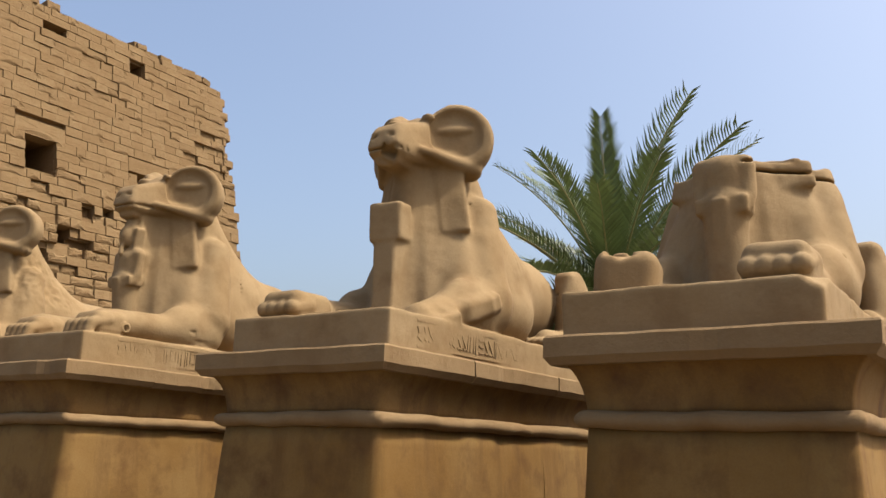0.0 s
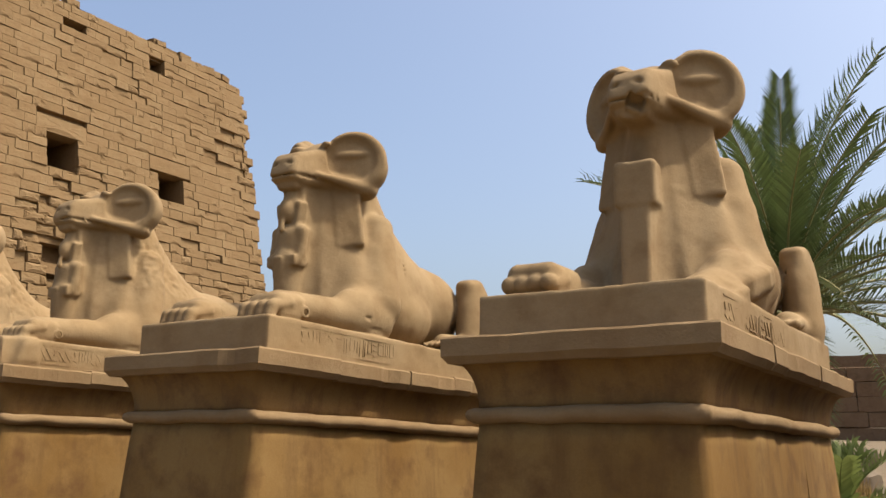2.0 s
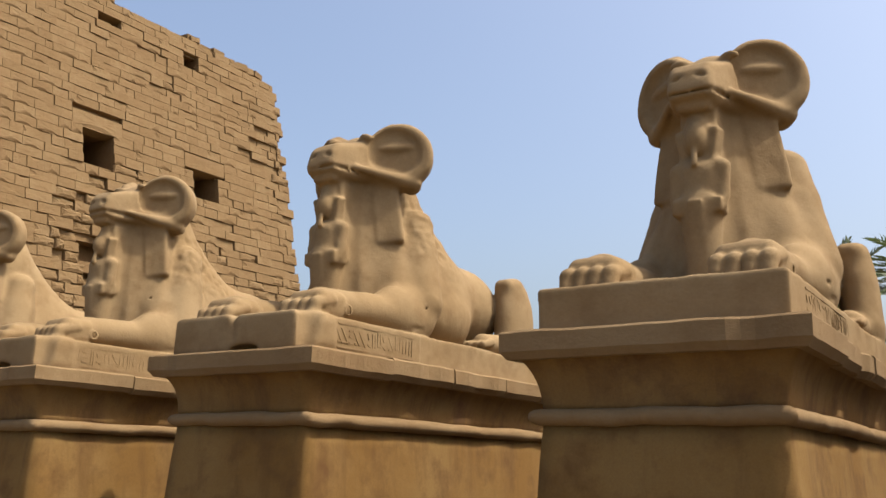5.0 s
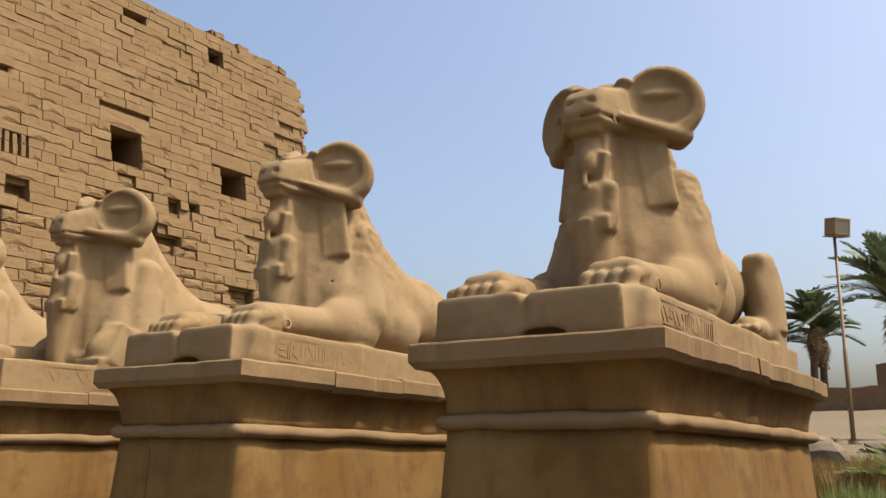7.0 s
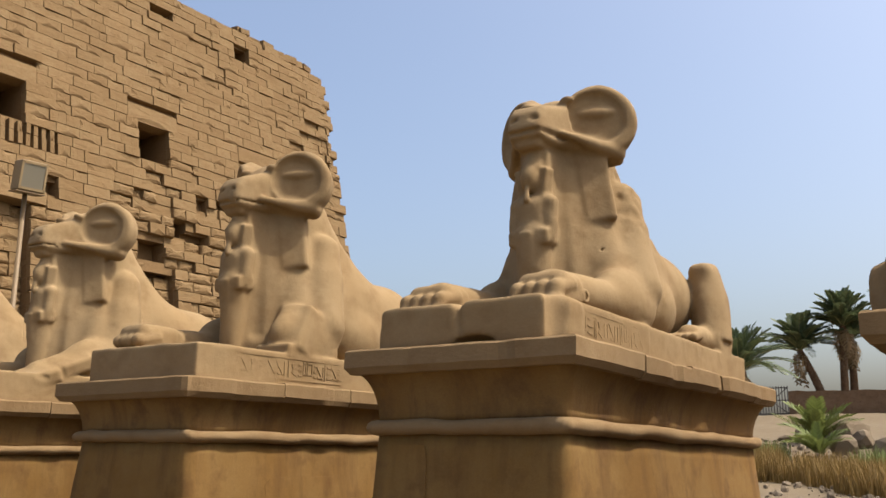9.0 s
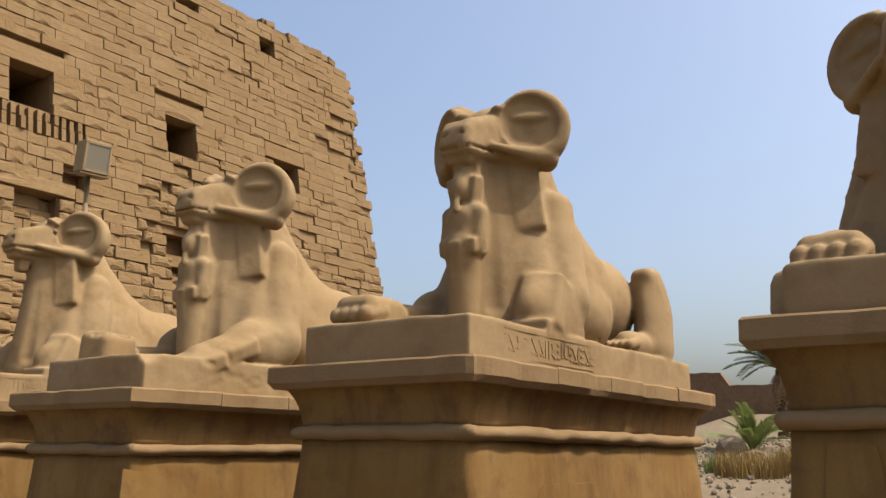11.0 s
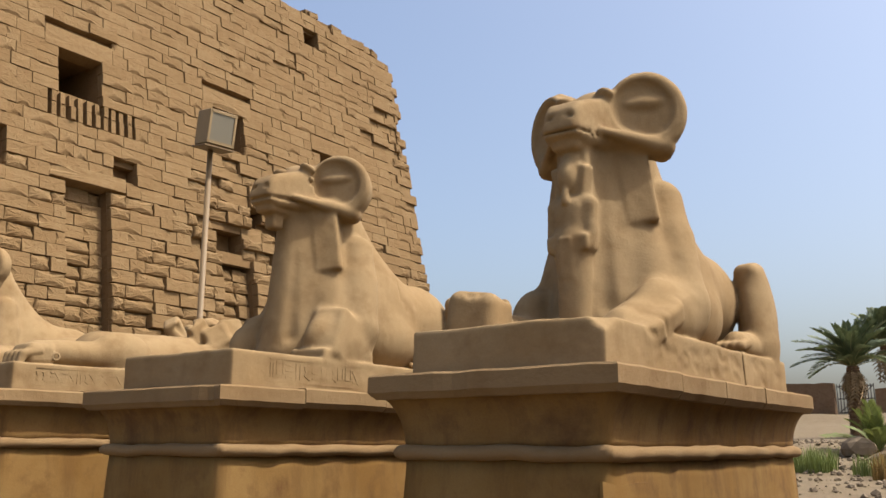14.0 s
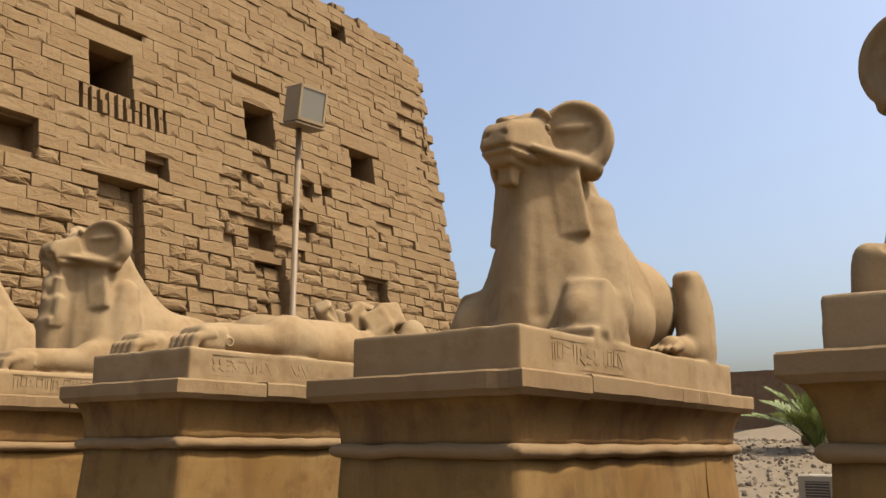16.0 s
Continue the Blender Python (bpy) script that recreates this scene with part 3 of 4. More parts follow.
    # cracks across the stone
    for j in range(2):
        v0 = rng.uniform(1.6, 2.9)
        c.limb((0.3, v0, 0.95), (0.62, v0 + rng.uniform(-0.3, 0.3), 0.25), 0.008, 0.008, 0.006, cut=True)
    verts, quads = c.surface()
    me = carved_mesh("sphinx", verts, quads, M_STATUE)
    if signs:
        bm = bmesh.new()
        bm.from_mesh(me)
        g = glyphs(rng, 0.655, rng.uniform(0.3, 0.6), 1.35 if plinth == "round" else rng.uniform(1.5, 2.5), -0.19, -0.05)
        gm = g.mesh("signs", M_STATUE)
        bm.from_mesh(gm)
        bm.to_mesh(me)
        bm.free()
    ob = new("ram_sphinx", me)
    ob.matrix_world = Matrix.Rotation(radians(tilt), 4, "X") @ pose(x + dx, back, z + PLINTH_H * size + 0.01) @ Matrix.Diagonal((1, size, size, 1))
    return tagged(ob, label, "statue", "row of ram-headed sphinxes")


# ---- pedestals ----


def pedestal(xr, zlip, ztor, WID, LEN, tilt, seed, label, breaks=(0.9, 1.7, 2.4, 3.1), patch=None, zbase=-0.02):
    """A battered block under a round moulding, a hollow cornice and a lip of slabs; xr: its right edge."""
    rng = random.Random(seed)
    root = base_at("pedestal", xr - WID / 2, 0, 0, label, "pedestal", "row of pedestals")
    root.matrix_world = pose(xr - WID / 2, 0, 0, tilt)
    x0, x1 = -WID / 2, WID / 2
    off = seed * 7.3
    lb = zlip - 0.06
    v, f = loft([(0.05, zbase)] + [(0.175 - 0.062 * (ztor - z), z) for z in np.linspace(0.1, ztor - 0.02, 14)], x0, x1, 0, LEN, 0.12, 0.012, 2.2, off)
    part("body", mesh_of("body", v, f, M_PED, True), root, "ochre plastered battered block")
    tor = [(0.165 - 0.052 * math.sin(a), ztor - 0.045 * math.cos(a)) for a in np.linspace(0.15, 3.0, 9)]
    v, f = loft(tor, x0, x1, 0, LEN, 0.05, 0.015, 4.5, off + 3)
    part("torus_moulding", mesh_of("torus_moulding", v, f, M_LIP, True), root, "worn round stone moulding")
    hb = ztor + 0.03
    cav = [(0.168 - 0.145 * (1 - math.cos(a)), hb + (lb - hb) * math.sin(a)) for a in np.linspace(0, 1.45, 12)]
    v, f = loft(cav, x0, x1, 0, LEN, 0.1, 0.010, 3.0, off + 5)
    # its colour holds stains and part of the lip's shade
    part("cavetto", mesh_of("cavetto", v, f, M_CAV, True), root, "hollow curved cornice with brown stains and lip shade in its colour")
    # lip: slabs with open joints
    marks = [0.0] + [b + rng.uniform(-0.12, 0.12) for b in breaks] + [LEN]
    for i in range(len(marks) - 1):
        ya, yb = marks[i] + (0.004 if i else 0), marks[i + 1] - (0.004 if i < len(marks) - 2 else 0)
        drop = rng.uniform(-0.006, 0.006)
        ins = rng.uniform(0, 0.014)
        prof = [(0.03, lb - 0.03), (0.012, lb - 0.006), (0.0, lb + 0.01), (0.0, zlip + 0.045), (0.012, zlip + 0.058)]
        v, f = loft([(0.0, z + drop) for _, z in prof], x0 + ins, x1 - ins, ya, yb, 0.06, 0, 1)
        n = len(v) // len(prof)
        out = []
        for k, q in enumerate(v):
            d = prof[k // n][0]
            q = Vector((q.x - d * (1 if q.x > 0 else -1) if abs(q.x) > WID / 2 - 0.02 else q.x, q.y, q.z))
            if i == 0 and q.y < 0.01:
                q.y += d
            w = noise.noise(Vector((q.x * 5 + off, q.y * 5, q.z * 3)))
            chip = max(0, noise.noise(Vector((q.x * 3.1 + off, q.y * 3.1, 9.0))) - 0.22) * 0.11
            q = worn(q, 0.005, 6.0, off)
            if abs(q.x) > WID / 2 - 0.06:
                q.x -= (chip + 0.006 * w) * (1 if q.x > 0 else -1)
            if q.y < 0.06:
                q.y += chip
            out.append(q)
        part("cornice_slab", mesh_of("cornice_slab", out, f, M_LIP, False), root)
    if patch:
        side, a, z0, w, hh = patch
        v, f = [], []
        n = 14
        for k in range(n):
            t = 6.2832 * k / n
            r = 1 + 0.18 * noise.noise(Vector((k * 1.3, seed, 0)))
            da = max(-0.9, min(0.9, 1.25 * math.cos(t))) * r
            dz = max(-0.9, min(0.9, 1.25 * math.sin(t))) * r
            z = z0 + dz * hh / 2
            ins = 0.175 - 0.062 * (ztor - z)
            for d in (0.016, 0.0):
                if side == "right":
                    v.append((x1 - ins + d - 0.008, a + da * w / 2, z))
                else:
                    v.append((a + da * w / 2, ins - d + 0.008, z))
        f = [tuple(2 * k for k in range(n))] + [(2 * k, 2 * k + 1, (2 * k + 3) % (2 * n), (2 * k + 2) % (2 * n)) for k in range(n)]
        part("plaster_patch", mesh_of("plaster_patch", v, f, M_PED), root, "rough patch of bare stone")
    return root


ROW = [  # right edge, lip height, moulding height, width, length, lean
    (-0.22, 2.19, 1.83, 1.57, 3.8, -0.6), (-2.78, 2.20, 1.842, 1.57, 3.55, -0.8), (-5.74, 2.228, 1.85, 1.56, 3.85, -1.2), (-8.60, 2.235, 1.855, 1.53, 3.65, -1.2),
    (-11.47, 2.22, 1.82, 1.61, 3.78, -1.3), (-14.49, 2.142, 1.775, 1.62, 4.0, -0.6), (-17.48, 2.055, 1.655, 1.66, 3.8, 0.0), (-20.48, 2.067, 1.662, 1.66, 3.98, 0.0),
    (-23.48, 2.15, 1.72, 1.6, 3.9, 0.0), (-26.42, 2.13, 1.70, 1.6, 3.9, 0.0), (-29.4, 2.13, 1.70, 1.6, 3.9, 0.0), (-32.35, 2.13, 1.70, 1.6, 3.9, 0.0)]
PATCH = {1: ("right", 2.5, 1.45, 0.42, 0.62), 4: ("front", -0.38, 1.5, 0.26, 0.5), 5: ("right", 1.35, 1.33, 0.9, 0.3), 3: None, 6: ("right", 0.4, 1.28, 0.75, 0.5), 7: ("right", 3.3, 1.3, 0.5, 0.6)}
SPHINX = [
    dict(head=False, dx=-0.12, figure="head_lost", near_leg="paw", far_leg="stump", plinth="chipped", signs=False, label="headless weathered sandstone sphinx, broken off above its chest"),
    dict(figure="block", near_leg="rough", far_leg="paw", nod=-3, worn_face=True, beard=False, label="sandstone ram-headed sphinx with damaged muzzle and broken king figure"),
    dict(figure="king", nod=0, size=0.98, label="sandstone ram-headed sphinx with small king before its chest"),
    dict(figure="king", plinth="round", nod=-2, size=0.97, dx=-0.08, flare=0.34, curls=True, label="large-horned sandstone ram sphinx on a worn rounded plinth"),
    dict(figure="king", plinth="round", nod=-3, dx=-0.04, curls=True, label="pitted sandstone ram sphinx over a split plinth"),
    dict(figure="king", near_leg="broken", far_leg="paw", nod=2, size=1.06, dx=-0.03, flare=0.35, horn=1.46, label="sandstone ram sphinx with one foreleg broken away"),
    dict(figure="king", near_leg="rough", far_leg="stump", plinth="chipped", nod=0, size=1.08, dx=0.0, horn=1.51, flare=0.36, signs=False, label="sandstone ram sphinx with crumbled foreleg and chipped plinth"),
    dict(figure="none", near_leg="broken", far_leg="broken", nod=-2, size=1.07, dx=0.03, horn=1.585, label="sandstone ram sphinx with both forelegs lost and no king"),
    dict(low=True, head=False, figure="none", label="sandstone sphinx reduced to its forelegs and broken rump"),
    dict(figure="king", nod=2, worn_face=True, label="worn sandstone ram sphinx with upturned muzzle"),
    dict(figure="king", nod=0, label="sandstone ram-headed sphinx beside its neighbours"),
    dict(figure="king", nod=-2, label="sandstone ram-headed sphinx towards the gateway")]
for i, (xr, zl, zt, wid, run, lean) in enumerate(ROW):
    pedestal(xr, zl, zt, wid, run, lean, i + 1, "ochre plastered stone pedestal with a hollow cornice on sandy ground", patch=PATCH.get(i))
    sphinx(xr - wid / 2, zl + 0.045, 40 + i, **SPHINX[i], h=0.015 if i < 9 else 0.024, tail=(run - 0.17) / SPHINX[i].get("size", 1.0), tilt=lean)

# ---- the great pylon ----
FACE_Z0, FACE_X0, LEAN = 22.2, -62.4, 0.17
PY0, PY_END, TOP = 12.0, 57.4, 37.0


def face_x(z):
    return FACE_X0 - LEAN * (z - FACE_Z0)


def end_y(z):
    return PY_END - 0.06 * z


# openings: y from, y to, z from, z to, depth
OPEN = [(22.0, 24.85, 22.15, 24.85, 5.0), (33.55, 36.3, 22.15, 24.85, 5.0), (44.15, 46.9, 22.0, 24.4, 5.0),
        (43.7, 45.3, 34.2, 35.3, 2.5), (35.0, 37.2, 34.6, 35.7, 2.0),
        (22.4, 25.3, 0.0, 16.6, 1.1), (33.6, 36.4, 0.0, 13.6, 1.0), (44.3, 46.9, 0.0, 13.9, 1.0),
        (16.7, 18.9, 16.9, 18.6, 1.2), (25.5, 27.2, 17.5, 18.4, 0.7), (36.4, 37.7, 16.6, 18.0, 1.8), (33.2, 35.7, 14.4, 15.9, 1.3),
        (37.7, 39.6, 16.2, 17.1, 0.6), (31.0, 33.4, 16.9, 17.4, 0.5), (40.6, 41.6, 19.7, 20.3, 0.5), (38.6, 39.8, 19.2, 20.1, 0.5)]
LINTELS = [(o[0] - 0.9, o[1] + 0.8, o[3] + 0.02, o[3] + 1.35) for o in OPEN[:3]] + [(OPEN[5][0] - 1.0, OPEN[5][1] + 1.1, 16.6, 17.5)]
OPEN += [(21.3 + 0.56 * k, 21.3 + 0.56 * k + 0.24, 20.75 - 0.015 * k, 21.45, 0.6) for k in range(11)]


def depth_at(y, z):
    return max([o[4] for o in OPEN if o[0] < y < o[1] and o[2] < z < o[3]], default=0.0)


def top_z(y):
    """The ruined top edge."""
    t = TOP + 0.5 * noise.noise(Vector((y * 0.35, 3.0, 0))) + 0.35 * noise.noise(Vector((y * 1.1, 7.0, 0)))
    if y > 45.4:
        t -= 0.15 + 0.045 * (y - 45.4)
    if 42.5 < y < 44.0:
        t += 0.3
    return t


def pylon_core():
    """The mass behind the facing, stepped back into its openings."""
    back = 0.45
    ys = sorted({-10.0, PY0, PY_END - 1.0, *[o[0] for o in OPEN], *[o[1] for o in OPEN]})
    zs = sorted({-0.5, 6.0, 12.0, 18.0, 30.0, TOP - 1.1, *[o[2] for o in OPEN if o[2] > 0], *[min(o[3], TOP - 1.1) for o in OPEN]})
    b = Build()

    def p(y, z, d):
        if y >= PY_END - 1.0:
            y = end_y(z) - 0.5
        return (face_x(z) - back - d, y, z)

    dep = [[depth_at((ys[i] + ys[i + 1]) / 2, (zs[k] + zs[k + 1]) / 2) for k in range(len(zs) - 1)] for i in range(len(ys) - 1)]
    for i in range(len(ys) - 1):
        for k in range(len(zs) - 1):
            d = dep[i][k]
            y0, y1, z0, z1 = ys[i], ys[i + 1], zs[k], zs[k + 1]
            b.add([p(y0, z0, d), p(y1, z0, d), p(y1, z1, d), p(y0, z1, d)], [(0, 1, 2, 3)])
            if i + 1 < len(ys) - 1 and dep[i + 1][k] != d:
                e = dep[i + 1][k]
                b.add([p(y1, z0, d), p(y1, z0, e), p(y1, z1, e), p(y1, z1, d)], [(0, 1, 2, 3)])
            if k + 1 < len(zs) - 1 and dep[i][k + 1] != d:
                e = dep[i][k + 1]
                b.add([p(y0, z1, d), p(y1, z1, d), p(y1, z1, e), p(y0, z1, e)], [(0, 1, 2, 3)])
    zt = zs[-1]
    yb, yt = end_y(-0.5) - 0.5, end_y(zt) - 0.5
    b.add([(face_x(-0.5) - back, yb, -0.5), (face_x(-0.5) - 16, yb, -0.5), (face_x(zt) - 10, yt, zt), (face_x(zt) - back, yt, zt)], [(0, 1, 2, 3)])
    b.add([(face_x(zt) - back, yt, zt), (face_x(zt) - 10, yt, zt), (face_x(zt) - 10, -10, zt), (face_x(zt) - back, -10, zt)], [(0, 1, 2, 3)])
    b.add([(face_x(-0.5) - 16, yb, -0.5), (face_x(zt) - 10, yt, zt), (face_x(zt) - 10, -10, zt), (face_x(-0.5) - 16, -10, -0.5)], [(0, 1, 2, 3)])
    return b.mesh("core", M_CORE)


def block_shape(seed, soft=False):
    """A facing block of unit size, x out of the wall, worn at its edges; soft: weathered to a bulging cushion."""
    rng = random.Random(seed)
    n = 5
    v, f = [], []
    rings = ((-1.0, 0.0), (-0.16, 0.0), (-0.05, 0.03), (0.0, 0.10)) if soft else ((-1.0, 0.0), (-0.05, 0.0), (-0.008, 0.006), (0.0, 0.022))
    chip = rng.randrange(4 * n) if rng.random() < 0.3 else -9
    for ring, (ex, ins) in enumerate(rings):
        for side in range(4):
            for k in range(n):
                t = k / n
                y, z = ((t, 0), (1, t), (1 - t, 1), (0, 1 - t))[side]
                y, z = ins + y * (1 - 2 * ins) - 0.5, ins * 1.6 + z * (1 - 3.2 * ins) - 0.5
                w = (0.10 if soft else 0.022) * noise.noise(Vector((y * 5, z * 5, seed * 3.3 + ring * 0.3)))
                out = ex + (w if ring > 1 else 0)
                if ring > 1 and abs(side * n + k - chip) < 2:
                    out -= 0.08
                    y, z = y * 0.96, z * 0.91
                v.append((out, y + (w * 0.4 if ring else 0), z + (w * 0.7 if ring else 0)))
    m = 4 * n
    for r in range(3):
        f += [(r * m + k, r * m + (k + 1) % m, (r + 1) * m + (k + 1) % m, (r + 1) * m + k) for k in range(m)]
    # a broken face: an inner ring and a middle point at uneven depths
    for k in range(m):
        p = v[3 * m + k]
        v.append((rng.uniform(-0.012, 0.014) + (0.05 if soft else 0), p[1] * 0.5, p[2] * 0.5))
    f += [(3 * m + k, 3 * m + (k + 1) % m, 4 * m + (k + 1) % m, 4 * m + k) for k in range(m)]
    v.append((rng.uniform(-0.02, 0.03) + (0.05 if soft else 0), 0, 0))
    f += [(4 * m + k, 4 * m + (k + 1) % m, len(v) - 1) for k in range(m)]
    return v, f


def build_pylon():
    rng = random.Random(5)
    root = base_at("pylon", face_x(0), 30, 0, "massive ruined sandstone pylon of coursed blocks", "temple wall", kind="structure")
    inv = Matrix.Translation((-face_x(0), -30, 0))
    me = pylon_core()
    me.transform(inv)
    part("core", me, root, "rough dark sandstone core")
    shapes = [block_shape(k, k > 9) for k in range(16)]
    shared = [mesh_of("block", *q, M_BLOCK) for q in shapes]
    rest = Build()
    count = 0
    z = 0.0
    while z < TOP + 0.4:
        hgt = rng.uniform(0.68, 0.88)
        zc = z + hgt / 2
        yend = end_y(zc)
        # free stretches of this course
        stretches, y = [], PY0
        cuts = sorted((o[0], o[1]) for o in OPEN if o[2] < zc < o[3] or (o[3] - o[2] > 0.5 and o[2] < zc + 0.15 and o[3] > zc - 0.15))
        cuts = sorted(cuts + [(q[0], q[1]) for q in LINTELS if q[2] - 0.1 < zc < q[3] + 0.1])
        for a, b in cuts:
            if a > y:
                stretches.append((y, a))
            y = max(y, b)
        stretches.append((y, yend))
        runs = [(a, b, 0.0) for a, b in stretches] + [(o[0], o[1], o[4] - 0.1) for o in OPEN[5:8] if zc < o[3]]
        for a, b, sunk in runs:
            y = a
            while y < b - 0.05:
                w = rng.uniform(1.0, 2.2)
                if rng.random() < 0.12:
                    w = rng.uniform(0.6, 1.1)
                if b - y - w < 0.55:
                    w = b - y
                yc = y + w / 2
                if z + hgt * 0.6 < top_z(yc):
                    edge = b == yend and y + w > b - 0.1
                    low = max(0.0, 1 - zc / 19.0)
                    out = rng.gauss(0, 0.030 + 0.05 * low) + (rng.uniform(0.05, 0.10) if rng.random() < 0.07 else 0.0)
                    rough = noise.noise(Vector((yc * 0.16, zc * 0.16, 4.0)))
                    gap = rng.choice((0.004, 0.010, 0.016, 0.026)) + 0.022 * max(0, rough + 0.1)
                    if rough > 0.30 and rng.random() < 0.45:
                        out -= rng.uniform(0.08, 0.28)
                    near_hole = abs(yc - 36) < 5 and 13 < zc < 19.5
                    if near_hole and rng.random() < 0.5:
                        out += rng.uniform(-0.4, 0.12)
                    if edge:
                        y2 = rng.choice((-0.35, -0.12, 0.1, 0.28))
                        out += rng.uniform(-0.15, 0.1)
                    else:
                        y2 = 0.0
                    out -= sunk
                    tilt = rng.gauss(0, 0.25 + 0.5 * low)
                    bh, bw = hgt - gap - 0.05 * low * rng.random(), w + y2 - gap
                    m = inv @ Matrix.Translation((face_x(zc) + out, yc + y2 / 2, zc)) @ pose(0, 0, 0, tilt, -9.6, rng.gauss(0, 0.5)) @ Matrix.Diagonal((1.1, bw, bh, 1))
                    k = rng.randrange(10, 16) if rng.random() < 1.6 * (low - 0.02) + 0.12 * max(0.0, rough) + (0.3 if near_hole else 0) else rng.randrange(10)
                    if 19.5 < yc < 41 and 13.5 < zc < 27 and count < 300:
                        part("block", shared[k], root, m=m)
                        count += 1
                    else:
                        q, f = shapes[k]
                        rest.add([m @ Vector(c) for c in q], f)
                y += w
        z += hgt
    for k, (a, b, c, d) in enumerate(LINTELS):
        m = inv @ Matrix.Translation((face_x((c + d) / 2) + 0.01, (a + b) / 2, (c + d) / 2)) @ pose(0, 0, 0, 0, -9.6, 0) @ Matrix.Diagonal((1.1, b - a - 0.03, d - c - 0.02, 1))
        part("lintel", shared[k], root, "broad plain lintel block", m)
    # loose blocks left on the top
    for k in range(16):
        y = rng.uniform(30, 55)
        zt = top_z(y)
        q, f = shapes[k % 10]
        m = inv @ Matrix.Translation((face_x(zt) - rng.uniform(0, 0.8), y, zt + 0.15)) @ pose(0, 0, 0, rng.uniform(-8, 8), rng.uniform(-12, 4), rng.uniform(-20, 20)) @ Matrix.Diagonal((1.0, rng.uniform(0.9, 1.9), rng.uniform(0.5, 0.9), 1))
        rest.add([m @ Vector(c) for c in q], f)
    tagged(part("block_courses", rest.mesh("block_courses", M_BLOCKS), root, "weathered tan sandstone block courses"), kind="stuff")


# ---- ground ----


def ground_z(x, y):
    """Level along the avenue, rising behind the row to a bank and the far wall."""
    pts = ((-400, 0.0), (5, 0.0), (12, 0.3), (20, 0.7), (27, 1.3), (33, 1.85), (60, 2.2), (80, 3.6), (93, 5.0), (110, 5.2), (170, 2.0), (300, 0.0), (1500, 0.0))
    y = min(max(y, -399), 1499)
    z = 0.0
    for (a, za), (b, zb) in zip(pts, pts[1:]):
        if a <= y <= b:
            t = (y - a) / (b - a)
            z = za + (zb - za) * t * t * (3 - 2 * t) if zb > za else za + (zb - za) * t
            break
    k = min(1.0, max(0.0, (x + 56) / 14))
    z *= k
    if y > 6:
        q = min(1.0, (y - 6) / 10) * k
        z += q * (0.16 * noise.noise(Vector((x * 0.22, y * 0.22, 0))) + 0.06 * noise.noise(Vector((x * 0.9, y * 0.9, 5))))
    return z


def build_ground():
    xs = sorted({*range(-600, -60, 60), *np.arange(-60, 10, 0.7).round(2), *range(10, 601, 59)})
    ys = sorted({*range(-600, -6, 54), *np.arange(-6, 60, 0.7).round(2), *np.arange(60, 130, 2.5), *range(130, 1301, 90)})
    v = [(x, y, ground_z(x, y)) for x in xs for y in ys]
    n = len(ys)
    f = [(i * n + k, (i + 1) * n + k, (i + 1) * n + k + 1, i * n + k + 1) for i in range(len(xs) - 1) for k in range(n - 1)]
    tagged(new("ground", mesh_of("ground", v, f, M_GROUND, True)), "pale sandy gravel ground rising to a bank", "ground", kind="structure")


def boulder(seed, flat=1.0):
    """A broken angular stone."""
    rng = random.Random(seed)
    bm = bmesh.new()
    bmesh.ops.create_icosphere(bm, subdivisions=2, radius=0.5)
    planes = [Vector((rng.gauss(0, 1), rng.gauss(0, 1), rng.gauss(0, 1))).normalized() for _ in range(9)]
    for w in bm.verts:
        for q in planes:
            d = w.co.dot(q) - 0.34
            if d > 0:
                w.co -= q * d
        w.co += noise.noise_vector(w.co * 4 + Vector((seed, 0, 0))) * 0.02
        w.co.z *= flat
    me = bpy.data.meshes.new("stone")
    bm.to_mesh(me)
    bm.free()
    me.materials.append(M_ROCK)
    return me


